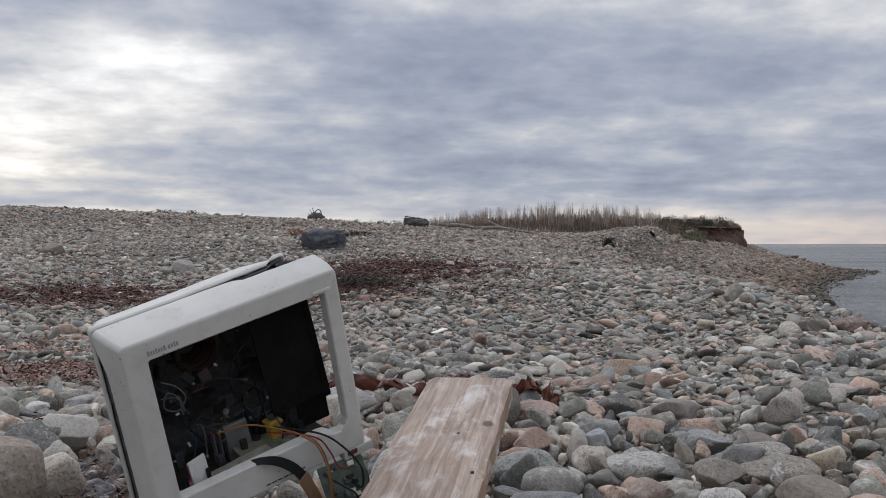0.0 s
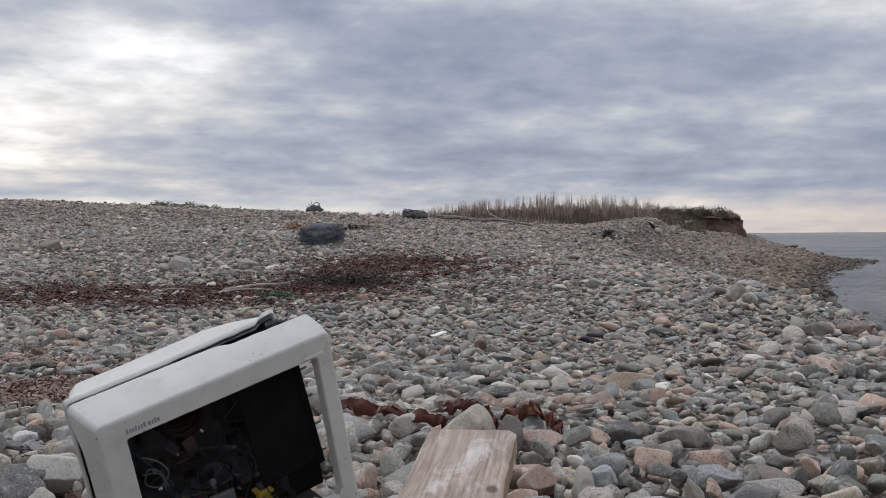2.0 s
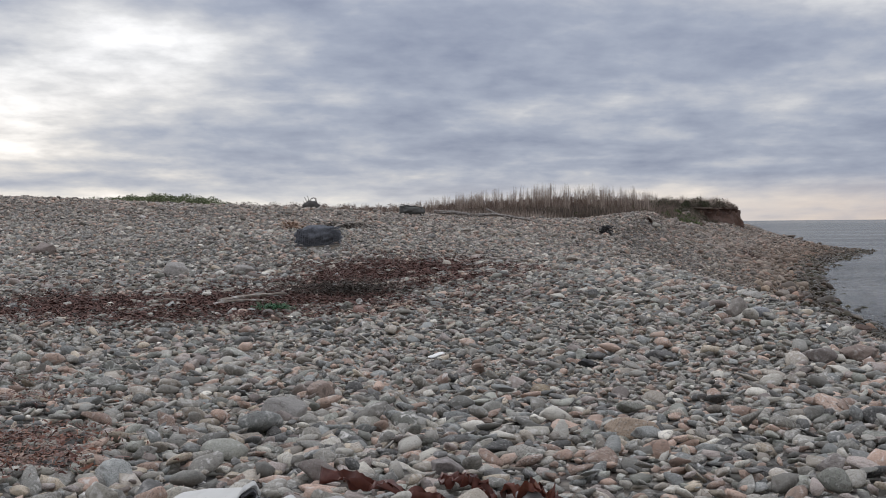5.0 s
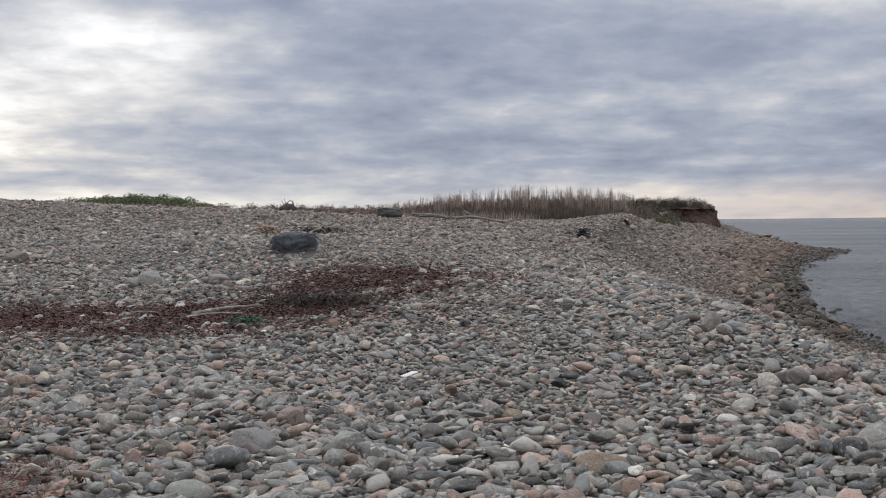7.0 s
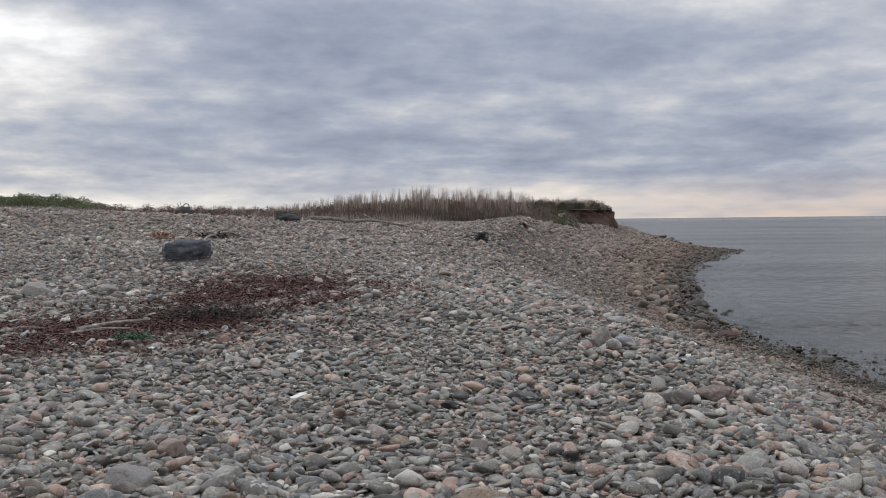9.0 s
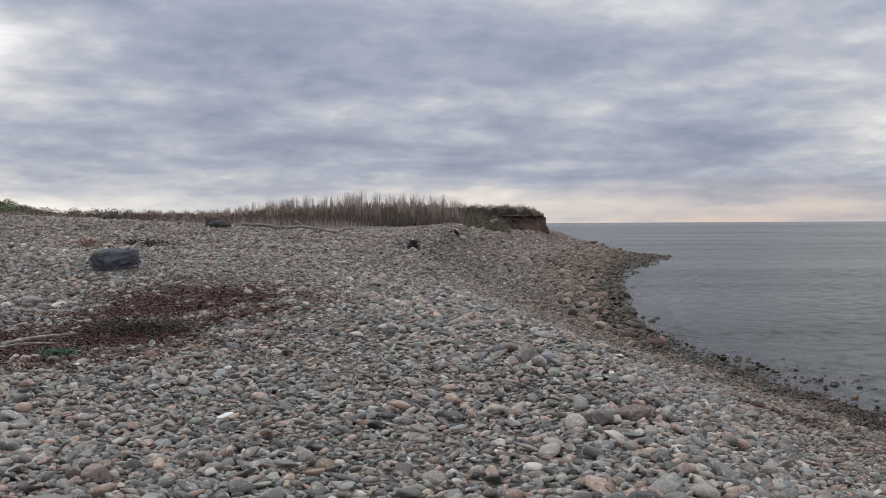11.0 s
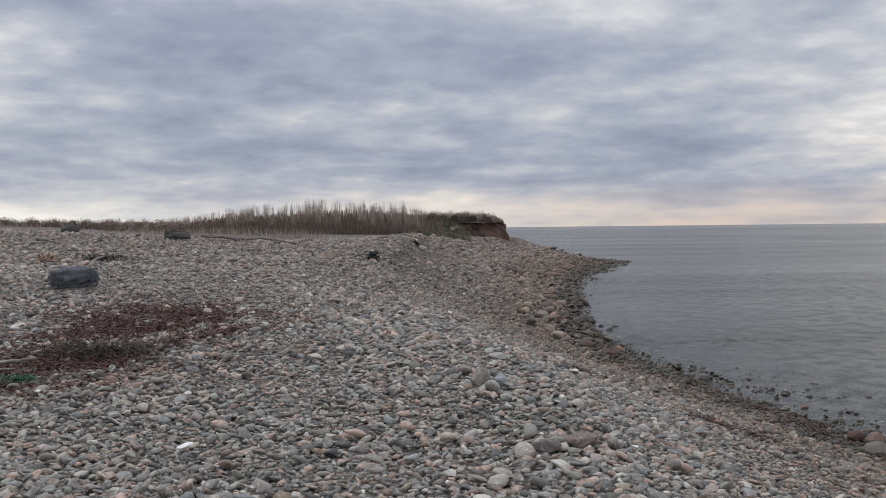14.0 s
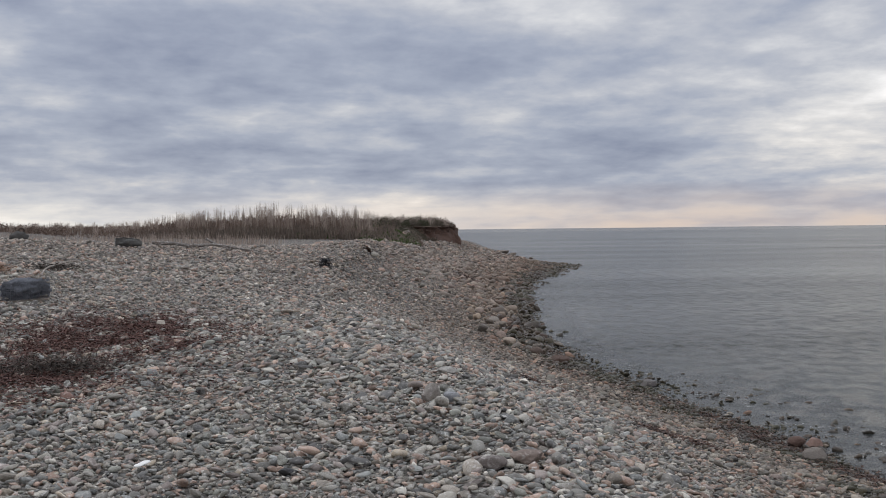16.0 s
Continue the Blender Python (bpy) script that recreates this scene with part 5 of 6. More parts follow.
for k in range(12):
    y = spit.uniform(100, 132)
    x = float(SHORE(y)) - spit.uniform(-0.5, 3.0)
    d = spit.uniform(0.5, 1.15)
    boulder(x, y, (d, d * 0.8), (0.085, 0.08, 0.062), "dark weedy rock at the tip of the spit", 90 + k, 0.5, spit.uniform(0, 360), "tip rocks")


for k, (x, y, d) in enumerate(((21.4, 129.5, 1.5), (22.6, 130.4, 1.2), (24.8, 130.2, 0.9))):
    boulder(x, y, (d * 0.9, d * 0.7), (0.11, 0.10, 0.085), "dark rock pile at the end of the spit", 120 + k, 0.42, 35 * k, "tip rocks", sink=0.25)


def shell_plate():
    """A flat white bleached piece on the shingle."""
    co, tri = ball(3)
    p = co * np.array([0.075, 0.045, 0.010])
    p[:, 2] += 0.006 * np.sin(p[:, 0] * 40)
    ob = new("white_plastic_piece", raw_mesh("white_plastic_piece", p, tri, plain("bleached_white", (0.78, 0.77, 0.74), 0.5, 0.0, 0.1)))
    ob.matrix_world = pose(*on_land(-1.06, 9.84, 0.055), 8, -10, 15)
    tagged(ob, "flat bleached white plastic piece lying on cobbles", "debris")


shell_plate()


def stick(points, r, label, seed, taper=0.6, mat=None):
    ob = part("driftwood", tube(points, r, 9, 10, taper, 0.5, seed), mat or DRIFT, smooth=True)
    tagged(ob, label, "driftwood", "driftwood pieces")


stick([on_land(-4.45, 14.2, 0.08), on_land(-4.1, 14.45, 0.12), on_land(-3.75, 14.8, 0.10)], 0.028, "pale bleached driftwood stick in the wrack", 1)
stick([on_land(-4.55, 13.9, 0.05), on_land(-4.1, 13.95, 0.10), on_land(-3.8, 14.2, 0.08)], 0.018, "thin driftwood stick in the wrack", 2)
stick([on_land(-5.4, 14.6, 0.06), on_land(-5.2, 14.5, 0.08), on_land(-5.0, 14.6, 0.06)], 0.02, "short driftwood stick in the wrack", 3)
stick([on_land(-6.3, 46.3, 0.16), on_land(-5.4, 46.5, 0.18), on_land(-4.7, 46.2, 0.14)], 0.075, "grey driftwood log on the ridge", 4, 0.85, LOG)
stick([on_land(-4.9, 47.6, 0.10), on_land(-3.9, 47.4, 0.22), on_land(-2.4, 47.2, 0.08)], 0.075, "long bent driftwood branch on the ridge", 5, 0.5, LOG)
stick([on_land(-4.3, 47.8, 0.42), on_land(-3.7, 47.4, 0.20), on_land(-3.3, 47.2, 0.10)], 0.05, "forked driftwood branch on the ridge", 6, 0.5, LOG)
stick([on_land(-7.2, 33.4, 0.10), on_land(-7.0, 34.4, 0.14), on_land(-6.9, 35.6, 0.12)], 0.03, "pale thin driftwood pole on the upper beach", 7)
stick([on_land(-6.5, 29.0, 0.12), on_land(-6.9, 31.5, 0.16), on_land(-7.0, 34.0, 0.14)], 0.03, "pale driftwood pole beyond the trap", 9)
stick([on_land(-1.9, 22.0, 0.05), on_land(-1.5, 22.1, 0.07), on_land(-1.0, 21.9, 0.05)], 0.014, "thin pale driftwood stick on the shingle", 8)


def lobster_trap():
    """A crushed wire trap of bars, netting and a wooden base, with a frayed line."""
    trap = base_at("lobster_trap", pose(*on_land(-5.56, 23.9, 0.06), 3, -4, 9), "crushed dark blue-grey wire lobster trap on the shingle", "trap")
    wire = plain("coated_wire", (0.13, 0.135, 0.15), 0.8)
    w, d, h = 0.44, 0.25, 0.36

    def lattice(name, origin, u, v, nu, nv):
        bm = bmesh.new()
        o, u, v = Vector(origin), Vector(u), Vector(v)
        for n, a, b in ((nu, u, v), (nv, v, u)):
            for k in range(n + 1):
                sag = 0.05 * math.sin(k * 1.7) + 0.03 * math.sin(k * 0.6 + nu)
                one = tube([o + a * k / n, o + a * k / n + b * 0.5 + Vector((0, sag, -abs(sag))), o + a * k / n + b], 0.0042, 4, 3)
                me = bpy.data.meshes.new("tmp")
                one.to_mesh(me)
                one.free()
                bm.from_mesh(me)
                bpy.data.meshes.remove(me)
        part(name, bm, wire, trap)
    lattice("front_panel", (-w, -d, 0), (2 * w, 0, 0), (0.02, 0.03, h), 22, 10)
    lattice("back_panel", (-w, d, 0), (2 * w, 0, 0), (0, -0.02, h * 0.95), 22, 10)
    lattice("top_panel", (-w + 0.02, -d + 0.03, h), (2 * w, 0, -0.02), (0, 2 * d - 0.05, 0), 22, 12)
    lattice("end_panel", (-w, -d, 0), (0, 2 * d, 0), (0.02, 0.02, h), 12, 10)
    lattice("end_panel", (w, -d, 0), (0, 2 * d, 0), (0.02, 0.02, h), 12, 10)
    co, tri = ball(4)
    net = co * (1 + 0.28 * np.array([noise.noise(Vector(v) * 2.6) + 0.5 * noise.noise(Vector(v) * 7) for v in co]))[:, None] * np.array([0.46, 0.27, 0.23]) + np.array([-0.01, 0, 0.18])
    bag = tagged(new("netting", raw_mesh("netting", net, tri, plain("dark_netting", (0.105, 0.11, 0.125), 0.95, 0.0, 0.7, 18.0, 0.6))), "crumpled dark netting inside")
    bag.parent = trap
    part("runner", box(-w, w, -d + 0.02, -d + 0.06, -0.05, 0.0, 0.006), DRIFT, trap)
    part("runner", box(-w, w, d - 0.06, d - 0.02, -0.05, 0.0, 0.006), DRIFT, trap)
    part("rope", tube([(0.44, -0.2, 0.30), (0.56, -0.26, 0.32), (0.60, -0.26, 0.14), (0.52, -0.28, 0.05), (0.58, -0.30, 0.0)], 0.012, 6), plain("pale_rope", (0.40, 0.37, 0.32), 0.9), trap, "frayed pale rope", smooth=True)
    part("rope", tube([(0.40, 0.1, 0.40), (0.55, 0.05, 0.46), (0.68, 0.1, 0.36)], 0.010, 6), plain("pale_rope_end", (0.36, 0.34, 0.30), 0.9), trap, smooth=True)


lobster_trap()


ROPE = mottled("faded_orange_rope", ((0.0, (0.19, 0.115, 0.075)), (0.5, (0.37, 0.24, 0.165)), (1.0, (0.50, 0.39, 0.30))))
ribbons("rope_heap", blobs(31, (-8.25, 31.5, 0.17, 0.16, 150), (-7.75, 31.2, 0.20, 0.15, 30)), 0.20, 0.014, ROPE, 41, "tangled heap of faded orange rope on the upper beach", "rope", lift=0.06, rise=0.16, steep=0.25)
ribbons("weed_patch", blobs(32, (-7.0, 32.6, 0.42, 0.35, 420)), 0.12, 0.016, TWIGS, 42, "dark patch of dried weed behind the trap", "seaweed", lift=0.05, rise=0.12, steep=0.25)


def dark_crate():
    """A dark slatted fish crate on the ridge."""
    crate = base_at("fish_crate", pose(*on_land(-6.95, 44.2, 0.02), 0, 4, 14), "dark weathered fish crate on the shingle ridge", "crate")
    mat = plain("blackened_crate", (0.085, 0.082, 0.076), 0.95, 0.0, 0.7, 9.0, 0.5)
    w, d, h = 0.42, 0.30, 0.33
    for z in (-0.03, 0.09, 0.21):
        for name, dims in (("slat", (-w, w, -d, -d + 0.02)), ("slat", (-w, w, d - 0.02, d)), ("slat", (-w, -w + 0.02, -d + 0.02, d - 0.02)), ("slat", (w - 0.02, w, -d + 0.02, d - 0.02))):
            part(name, box(*dims, z, z + 0.118, 0.004), mat, crate)
    for x in (-w + 0.03, w - 0.06):
        for y in (-d + 0.03, d - 0.06):
            part("post", box(x, x + 0.03, y, y + 0.03, 0.0, h, 0.003), mat, crate)
    part("floor_panel", box(-w + 0.02, w - 0.02, -d + 0.02, d - 0.02, 0.0, 0.02), mat, crate)
    part("lid", box(-w, w, -d, d, h, h + 0.02, 0.004, m=pose(0, 0, 0.004, 0, 5)), mat, crate)
    co, tri = ball(3)
    p = co * (1 + 0.3 * np.array([noise.noise(Vector(v) * 2.7 + Vector((2, 1, 0))) for v in co]))[:, None] * np.array([0.48, 0.25, 0.17]) + np.array([0.08, -0.18, 0.17])
    bag = tagged(new("netting", raw_mesh("netting", p, tri, plain("old_netting", (0.105, 0.102, 0.094), 0.95, 0.0, 0.6, 14.0, 0.6))), "grey crumpled netting draped over the crate")
    bag.parent = crate


dark_crate()


def ridge_heap():
    """A dark stump with bare roots against the sky."""
    heap_thing = base_at("tree_stump", pose(*on_land(-11.5, 46.4, -0.02)), "dark washed-up stump with bare roots on the ridge", "stump")
    co, tri = ball(3)
    p = co * (1 + 0.3 * np.array([noise.noise(Vector(v) * 2.1) for v in co]))[:, None] * np.array([0.36, 0.26, 0.24])
    p[:, 2] += 0.14
    ob = new("stump", raw_mesh("stump", p, tri, plain("black_wood", (0.07, 0.065, 0.06), 0.9)))
    ob.parent = heap_thing
    for k, (dx, dz) in enumerate(((-0.26, 0.52), (-0.14, 0.58), (0.24, 0.50), (-0.32, 0.36))):
        part("root", tube([(dx * 0.4, 0, 0.2), (dx * 0.8, 0.02, dz * 0.8), (dx, -0.03, dz)], 0.02, 5, 4, 0.3), TWIGS, heap_thing)
    part("root", tube([(-0.08, 0, 0.22), (-0.02, 0.02, 0.42), (0.14, -0.02, 0.50), (0.24, 0.0, 0.38), (0.22, 0.02, 0.18)], 0.020, 5, 6, 0.7), TWIGS, heap_thing, "arched root")


ridge_heap()
boulder(-14.6, 36.3, (0.36, 0.25), (0.74, 0.72, 0.69), "white stone on the upper beach", 30, 0.5)
boulder(-10.2, 47.5, (0.35, 0.3), (0.3, 0.25, 0.22), "grey boulder on the ridge crest", 31, 0.6)
boulder(-9.0, 48.2, (0.3, 0.3), GREY_S, "grey boulder on the ridge crest", 32, 0.7)


# ---- reeds, bank and shrubs ----
def stalks(name, spot, tall, mat, seed, label, thick=0.02, lean=0.06, base=None):
    rng = np.random.default_rng(seed)
    x, y = spot
    count = len(x)
    h = tall(rng, x, y)
    z = (rough_land(x, y) if base is None else base(x, y)) - 0.1
    sway = rng.normal(0, lean, (count, 2)) * h[:, None]
    t = np.array([0, 0.75, 1.0])
    w = np.array([1.0, 0.9, 0.25]) * thick
    ang = np.arange(3) * 2.094
    ring = np.stack([np.cos(ang), np.sin(ang), 0 * ang], -1)
    co = np.zeros((count, 3, 3, 3))
    fat = 0.6 + 0.8 * rng.random((count, 1, 1))
    for k in range(3):
        co[:, k] = np.stack([x + sway[:, 0] * t[k] ** 2, y + sway[:, 1] * t[k] ** 2, z + h * t[k]], -1)[:, None] + ring * w[k] * fat
    f = [(k * 3 + j, k * 3 + (j + 1) % 3, k * 3 + 3 + (j + 1) % 3, k * 3 + 3 + j) for k in range(2) for j in range(3)]
    faces = (np.array(f)[None] + (np.arange(count) * 9)[:, None, None]).reshape(-1, 4)
    return tagged(new(name, raw_mesh(name, co.reshape(-1, 3), faces, mat)), label, "reeds", kind="stuff")


def reed_top(x):
    return np.interp(x, (-70, -25, -14.5, -12, -9, -5, -2.5, 1, 4, 7, 10), (0.5, 0.8, 0.95, 1.75, 2.05, 2.35, 2.5, 2.4, 1.85, 1.25, 0.8))


def leaves(name, centres, count, spread, size, mat, seed, label, category, base):
    """Clumps of small leaves: uneven outlines with gaps."""
    rng = np.random.default_rng(seed)
    c = np.array(centres, float)
    pick = rng.integers(0, len(c), count)
    r = rng.normal(0, 1, (count, 3))
    r /= np.maximum(np.linalg.norm(r, axis=1, keepdims=True), 1e-6)
    r *= rng.random((count, 1)) ** 0.45
    p = np.zeros((count, 3))
    p[:, :2] = c[pick, :2] + r[:, :2] * c[pick, 2:3] * spread
    p[:, 2] = base(p[:, 0], p[:, 1]) + np.abs(r[:, 2]) * c[pick, 3]
    u, v = rng.normal(0, 1, (count, 3)), rng.normal(0, 1, (count, 3))
    u *= size * rng.uniform(0.5, 1.4, (count, 1)) / np.linalg.norm(u, axis=1, keepdims=True)
    v *= 0.5 * size * rng.uniform(0.5, 1.4, (count, 1)) / np.linalg.norm(v, axis=1, keepdims=True)
    co = np.stack([p - u, p + v, p + u, p - v], 1).reshape(-1, 3)
    ob = new(name, raw_mesh(name, co, np.arange(4 * count).reshape(-1, 4), mat, smooth=False))
    return tagged(ob, label, category, kind="stuff")


rr = np.random.default_rng(4)
cr0 = random.Random(21)
ry = rr.uniform(86, 112, 15000)
rx = rr.uniform(-50, 7.5, 15000) + 0.1 * (ry - 100)
CLUMPS, STEMS = 320, 17
tx = np.repeat(rr.uniform(-27, 5.5, CLUMPS), STEMS) + rr.normal(0, 0.11, CLUMPS * STEMS)
ty = np.repeat(rr.uniform(86, 106, CLUMPS), STEMS) + rr.normal(0, 0.25, CLUMPS * STEMS)
clump_tall = np.repeat(rr.uniform(0.62, 1.04, CLUMPS), STEMS)
UNDER_REED = mottled("brown_reed_litter", ((0.0, (0.11, 0.076, 0.06)), (0.5, (0.19, 0.135, 0.108)), (1.0, (0.29, 0.22, 0.178))))
stalks("reed_bed", (rx, ry), lambda g, x, y: reed_top(x) * g.uniform(0.28, 0.58, len(x)), UNDER_REED, 5, "dense bed of dead brown reeds on the far bank", 0.018, 0.08)
stalks("reed_bed", (tx, ty), lambda g, x, y: reed_top(x) * clump_tall * g.uniform(0.72, 1.04, len(x)), STRAW, 6, "tall clumps of dead tan reeds above the bank", 0.0080, 0.022)
leaves("reed_litter", [(cr0.uniform(-48, 6), cr0.uniform(84.5, 90), cr0.uniform(0.5, 1.1), cr0.uniform(0.45, 0.95)) for k in range(150)], 26000, 1.0, 0.075, UNDER_REED, 34, "brown broken reed litter at the foot of the reeds", "reeds", rough_land)
gx = rr.uniform(-30, -2, 2600)
gy = rr.uniform(56, 80, 2600)
stalks("dune_grass", (gx, gy), lambda g, x, y: g.uniform(0.3, 0.75, len(x)) * np.interp(x, (-30, -16, -8, -2), (0.5, 0.7, 1.2, 1.0)), STRAW, 7, "sparse dead grass behind the shingle ridge", 0.010, 0.08)


def earth_material():
    m, tr, b = material("eroded_earth", 0.95)
    place = node(tr, "ShaderNodeNewGeometry").outputs["Position"]
    a = fbm(tr, place, 1.6, 6.0, 0.65, 0.5)
    c = fbm(tr, node(tr, "ShaderNodeMapping", {0: place, 3: (1.5, 1.5, 5)}).outputs[0], 1.4, 5.0, 0.6)
    col = ramp(tr, maths(tr, "ADD", maths(tr, "MULTIPLY", a, 0.6), maths(tr, "MULTIPLY", c, 0.4)), ((0.32, (0.030, 0.018, 0.013)), (0.52, (0.095, 0.052, 0.036)), (0.72, (0.17, 0.098, 0.068))))
    tr.links.new(col, b.inputs["Base Color"])
    bump(tr, b, a, 1.0, 0.12)
    return m


def earth_bank():
    """The eroded earth cliff at the end of the bank: slumped foot, hollow face, overhanging turf."""
    edge = flow([(4.8, 98.0, 0), (8.1, 101.0, 0), (10.25, 105.5, 0), (12.75, 110.5, 0), (13.92, 114.0, 0), (13.6, 122.0, 0), (10.0, 130.0, 0)], 14)
    profile = ((0.75, -0.15), (0.50, 0.16), (0.36, 0.34), (0.18, 0.5), (0.06, 0.66), (-0.06, 0.80), (-0.10, 0.88), (0.02, 0.93), (0.08, 0.97), (0.04, 1.0), (-0.5, 1.02), (-2.5, 1.0), (-6.0, 0.93))
    bm = bmesh.new()
    rows = []
    for k, q in enumerate(edge):
        d = edge[min(k + 1, len(edge) - 1)] - edge[max(k - 1, 0)]
        out = Vector((d.y, -d.x, 0)).normalized()
        fade = min(1.0, k / 22)
        row = []
        for j, (o, h) in enumerate(profile):
            n1 = noise.noise(Vector((k * 0.23, j * 0.5, 3)))
            n2 = noise.noise(Vector((k * 0.8, j * 1.1, 8)))
            foot = float(land(q.x + out.x * 0.8, q.y + out.y * 0.8))
            topz = 2.10 + 0.16 * noise.noise(Vector((k * 0.21, 0, 1))) + 0.07 * noise.noise(Vector((k * 0.9, 0, 4)))
            p = q + out * (o + (0.62 * n1 + 0.34 * n2 if 0 < j < 9 else 0.25 * n1))
            z = foot + (topz - foot) * h
            if j < 10:
                z = foot + (topz - foot) * (h * fade + (1 - fade) * min(1.0, h * 0.9 + 0.1))
            row.append(bm.verts.new((p.x, p.y, z + 0.03 * n2)))
        rows.append(row)
    for a, b in zip(rows, rows[1:]):
        for j in range(len(profile) - 1):
            bm.faces.new((a[j], b[j], b[j + 1], a[j + 1]))
    bmesh.ops.recalc_face_normals(bm, faces=bm.faces)
    ob = solid(part("earth_bank", bm, earth_material(), smooth=True), 0.06)
    tagged(ob, "eroded dark brown earth bank with overhanging turf", "bank", kind="structure")


earth_bank()


def bank_top(x, y):
    return np.maximum(rough_land(x, y), np.where((x > 4) & (y > 98), 2.08, -9))


cr = random.Random(12)
leaves("bank_shrubs", [(cr.uniform(2.0, 11.5), cr.uniform(96, 110), cr.uniform(0.5, 1.0), cr.uniform(0.35, 0.85)) for k in range(46)], 13000, 1.0, 0.075, SHRUB, 31, "low dark shrubs along the top of the bank", "shrub", bank_top)
leaves("bank_shrubs", [(p[0] - cr.uniform(0.0, 1.8), p[1] + cr.uniform(-0.6, 0.9), cr.uniform(0.5, 0.9), cr.uniform(0.30, 0.75)) for p in flow([(7.0, 99.8, 0), (8.4, 101.0, 0), (10.6, 105.5, 0), (13.0, 110.5, 0), (13.8, 113.5, 0)], 14)], 12000, 1.0, 0.06, BRUSH, 36, "brown scrub along the edge of the earth bank", "shrub", bank_top)
leaves("bank_shrubs", [(p[0] + cr.uniform(-0.4, 0.7), p[1] - cr.uniform(0.2, 1.6), cr.uniform(0.6, 1.0), cr.uniform(0.25, 0.6)) for p in flow([(4.5, 97.5, 0), (7.0, 99.0, 0), (8.6, 100.6, 0), (9.9, 103.0, 0)], 8)], 7000, 1.0, 0.065, SHRUB, 37, "dark low scrub at the foot of the earth bank", "shrub", rough_land)
leaves("bank_shrubs", [(cr.uniform(0.0, 8.5), cr.uniform(88, 97), cr.uniform(0.6, 1.0), cr.uniform(0.35, 0.8)) for k in range(44)], 14000, 1.0, 0.075, BRUSH, 38, "dead brown scrub between the reeds and the bank", "shrub", rough_land)
leaves("bank_shrubs", [(cr.uniform(1.0, 9.6), cr.uniform(93, 103), cr.uniform(0.35, 0.8), cr.uniform(0.5, 1.25)) for k in range(26)], 9000, 1.0, 0.06, DARK_GREEN, 39, "dark green bushes between the reeds and the earth bank", "shrub", bank_top)
leaves("bank_greens", [(4.6 + 0.42 * k + cr.uniform(-0.5, 0.5), 96.6 + 0.55 * k + cr.uniform(-0.8, 0.3), cr.uniform(0.5, 0.9), cr.uniform(0.2, 0.6)) for k in range(12)] + [(cr.uniform(-1, 9.0), 82 + cr.uniform(0, 14), cr.uniform(0.4, 0.9), cr.uniform(0.25, 0.62)) for k in range(40)], 12500, 1.0, 0.07, LEAF, 32, "low green plants at the foot of the bank", "plants", rough_land)
leaves("hill_shrubs", [(-70 + 0.36 * k + cr.uniform(-0.5, 0.5), cr.uniform(134, 146), cr.uniform(0.9, 1.8), cr.uniform(0.75, 1.4)) for k in range(86)], 56000, 1.0, 0.105, HILL_LEAF, 33, "green leafy shrubs on the low hill beyond the ridge", "shrub", rough_land)
hx = rr.uniform(5.5, 14.2, 15000)
hy = rr.uniform(101, 120, 15000)
keepx = hx < 13.5 - 0.42 * np.maximum(0, 112 - hy)
stalks("bank_grass", (hx[keepx], hy[keepx]), lambda g, x, y: g.uniform(0.4, 1.15, len(x)) * np.clip(0.45 + (13.9 - x) * 0.28, 0.45, 1) * (0.78 + 0.22 * np.sin(1.7 * x + 0.9 * y) + 0.15 * np.sin(4.1 * x)), STRAW, 9, "pale dead grass along the top of the earth bank", 0.011, 0.07, bank_top)
ux = rr.uniform(-14, 8, 5000)
uy = rr.uniform(84, 90, 5000)
stalks("brush_row", (ux, uy), lambda g, x, y: reed_top(x) * g.uniform(0.16, 0.40, len(x)), BRUSH, 10, "dark brown underbrush at the foot of the reeds", 0.03, 0.2)


# ---- the cobble sheets, nearest as single stones ----
def sheet(name, rng, y0, y1, cell, shapes, tri, keep, label="rounded grey and pinkish beach cobbles packed together", **how):
    place, axes, turn = lay(rng, max(-0.57 * y1 - 1.2, -42.0) if y0 > 0 else -14.0, min(0.57 * y1 + 1.2, 31.0), y0, y1, cell, keep, **how)
    heap(name, place, axes, turn, shapes, tri, label)


def fan(x, y):
    return in_fan(x, y)


def fan_low(x, y):
    return in_fan(x, y) & (x > BROW(y) - 4)


rng = np.random.default_rng(11)
sheet("pebbles", rng, 0.6, 4.2, 0.066, far_shapes, far_tri, fan, "small grey pebbles filling the gaps between cobbles", lift=0.1, flat=(0.35, 0.7), drop=0.036, fill=0.95)
sheet("pebbles", rng, 4.2, 15.0, 0.078, far_shapes, far_tri, fan, "small grey pebbles filling the gaps between cobbles", spread=0.35, drop=0.018)
sheet("cobbles", rng, 0.6, 4.2, 0.098, fine_shapes, fine_tri, lambda x, y: in_fan(x, y) & ~in_box(x, y) & off_seats(x, y), size=0.45, spread=0.42, lift=0.5, fill=0.94, flat=(0.36, 0.75), tip=0.42)
sheet("cobbles", rng, 4.2, 15.0, 0.126, mid_shapes, mid_tri, fan, size=0.40, spread=0.46, lift=0.55, fill=0.66, flat=(0.18, 0.50), most=2.1)
sheet("shingle", rng, 15.0, 21.0, 0.110, far_shapes, far_tri, fan, spread=0.36)
sheet("shingle", rng, 21.0, 29.0, 0.116, tiny_shapes, tiny_tri, fan, spread=0.36)
sheet("shingle", rng, 15.0, 29.0, 0.24, mid_shapes, mid_tri, fan, size=0.29, spread=0.46, lift=0.42, fill=0.36, flat=(0.2, 0.5), most=2.0)
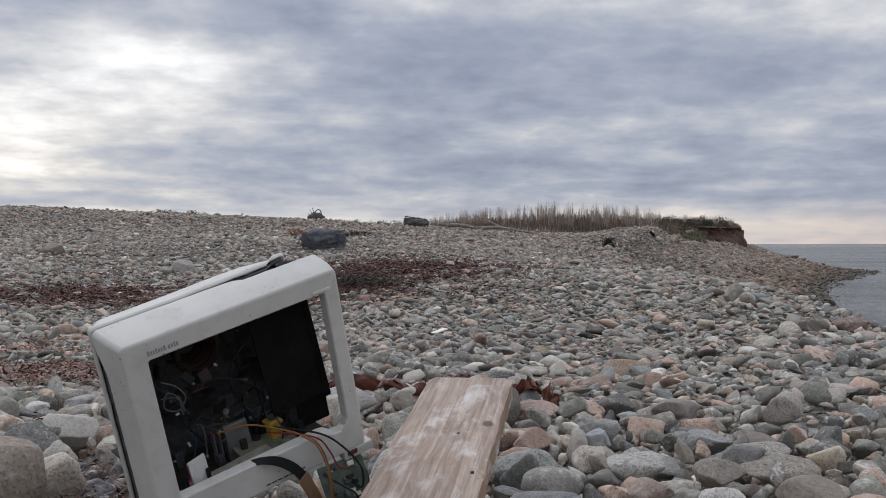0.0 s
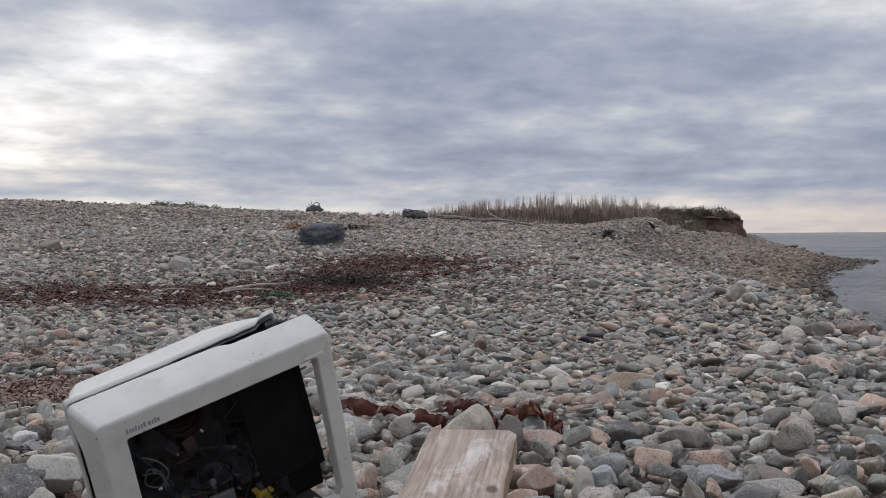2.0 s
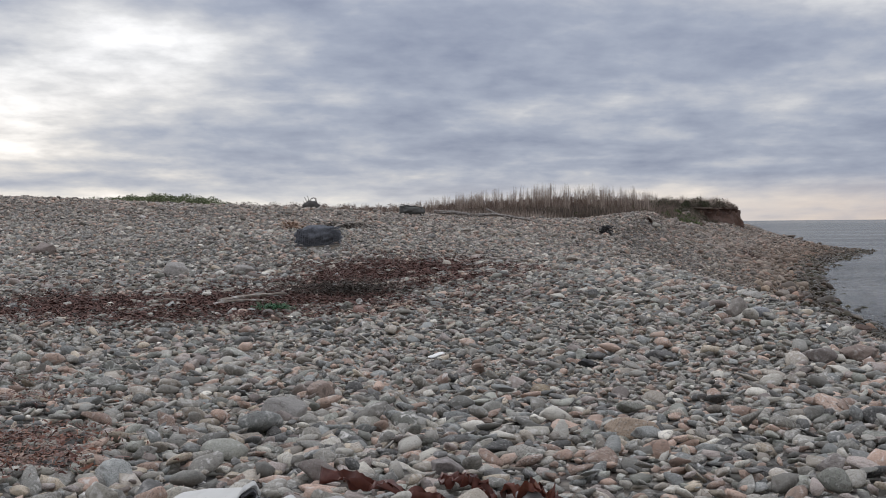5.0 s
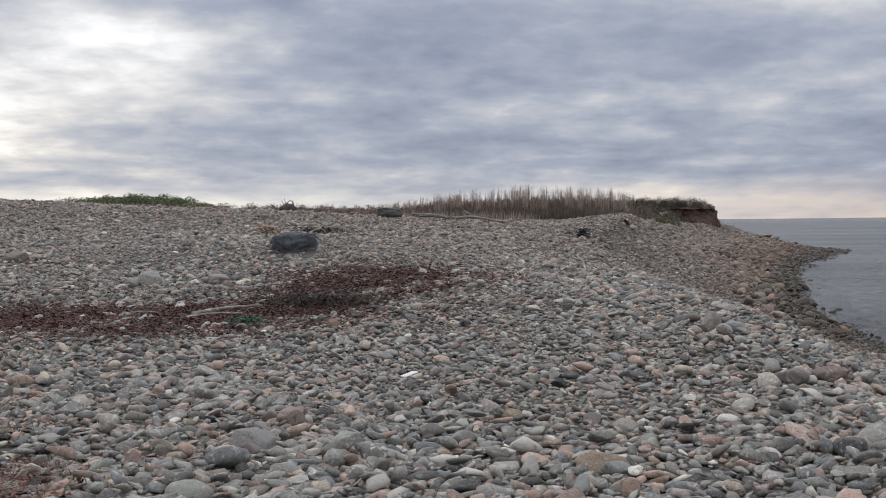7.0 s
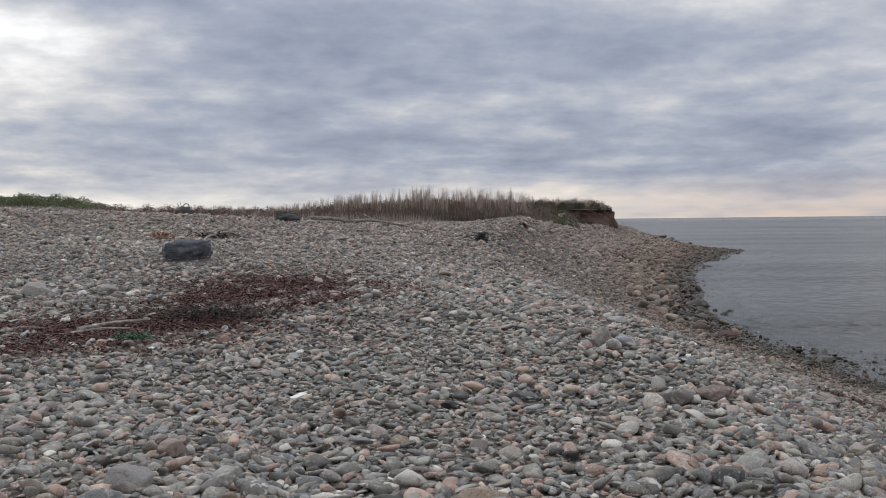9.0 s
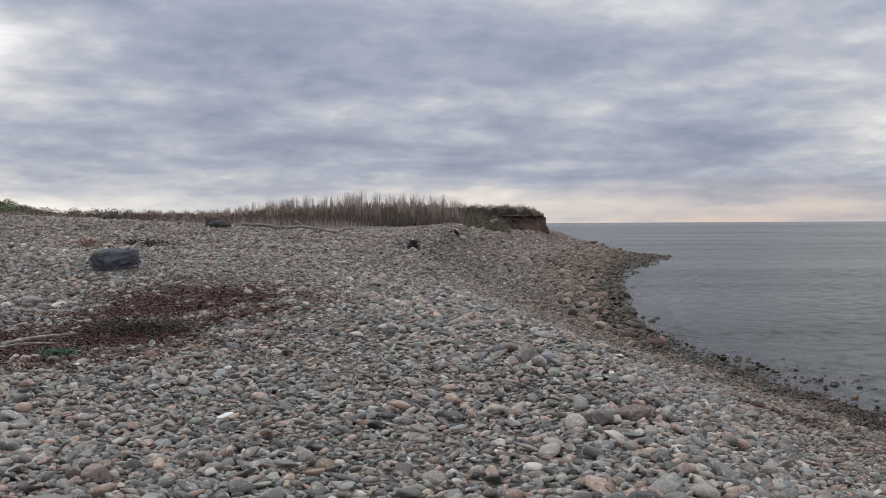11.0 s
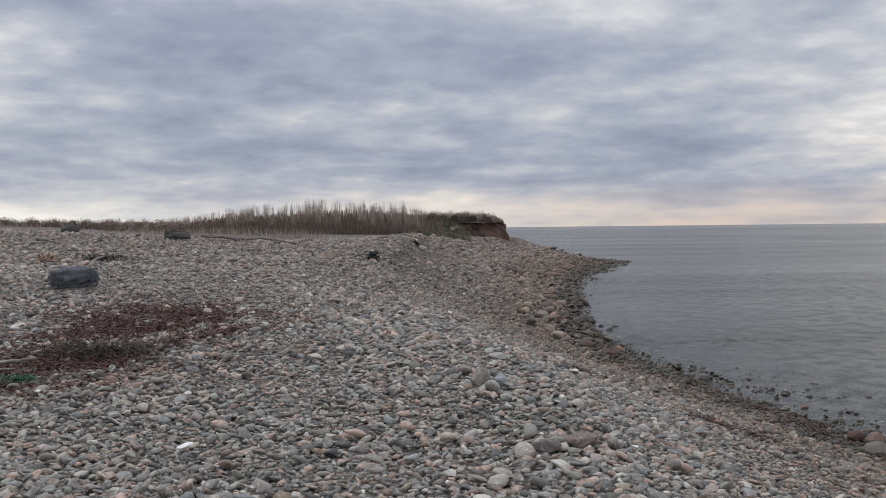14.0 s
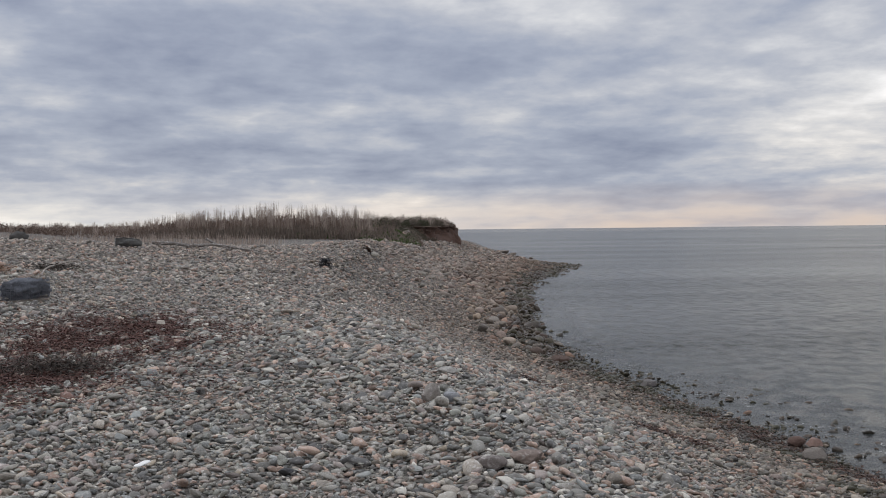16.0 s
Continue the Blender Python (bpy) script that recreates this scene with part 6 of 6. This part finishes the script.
sheet("shingle", rng, 29.0, 62.0, 0.150, tiny_shapes, tiny_tri, fan, size=0.55, spread=0.45)
sheet("shingle", rng, 29.0, 62.0, 0.42, far_shapes, far_tri, fan, size=0.21, spread=0.45, lift=0.40, fill=0.5)
sheet("cobbles", rng, 35.0, 84.0, 0.50, mid_shapes, mid_tri, lambda x, y: in_fan(x, y) & (np.abs(x - SHORE(y) + 1.3) < 1.5), "larger dark stones along the waterline", size=0.38, spread=0.42, lift=0.4, fill=0.55, flat=(0.4, 0.7))
sheet("cobbles", rng, 18.0, 42.0, 0.22, mid_shapes, mid_tri, lambda x, y: (x > SHORE(y) - 0.3) & (x < SHORE(y) + 2.4), "dark wet stones just breaking the water", size=0.34, spread=0.42, lift=0.30, fill=0.5, flat=(0.32, 0.58), drop=-0.052)
sheet("cobbles", rng, 42.0, 104.0, 0.62, far_shapes, far_tri, lambda x, y: in_fan(x, y) & (x > BROW(y) + 0.7), "larger pinkish stones over the far beach face", size=0.28, spread=0.36, lift=0.34, fill=0.62, flat=(0.35, 0.6), most=1.4)
sheet("shingle", rng, 62.0, 126.0, 0.36, tiny_shapes, tiny_tri, fan_low, spread=0.4)

sheet("cobbles", rng, 14.0, 34.0, 0.24, far_shapes, far_tri, lambda x, y: (x > SHORE(y) + 2.0) & (x < SHORE(y) + 5.5), "dark stones under the shallow water", size=0.6, spread=0.3)
sheet("cobbles", rng, -4.0, 16.0, 0.19, tiny_shapes, tiny_tri, lambda x, y: (~in_fan(x, y) | (y < 0.6)) & (x > -14) & (x < SHORE(y) + 0.5), size=0.6, spread=0.35, fill=1.0)

stone_meshes = [raw_mesh("stone", s, fine_tri, STONE_ONE) for s in fine_shapes]
place, axes, turn = lay(rng, *NEAR_BOX, 0.098, lambda x, y: in_box(x, y) & off_seats(x, y), size=0.45, spread=0.42, lift=0.5, fill=0.94, flat=(0.36, 0.75), tip=0.42)
for k, (p, a, r) in enumerate(zip(place, axes, turn)):
    ob = new("stone", stone_meshes[k * 5 % len(stone_meshes)])
    ob.matrix_world = Matrix.Translation(p) @ Matrix(r.tolist()).to_4x4() @ Matrix.Diagonal((*a, 1))
    ob.parent = ground
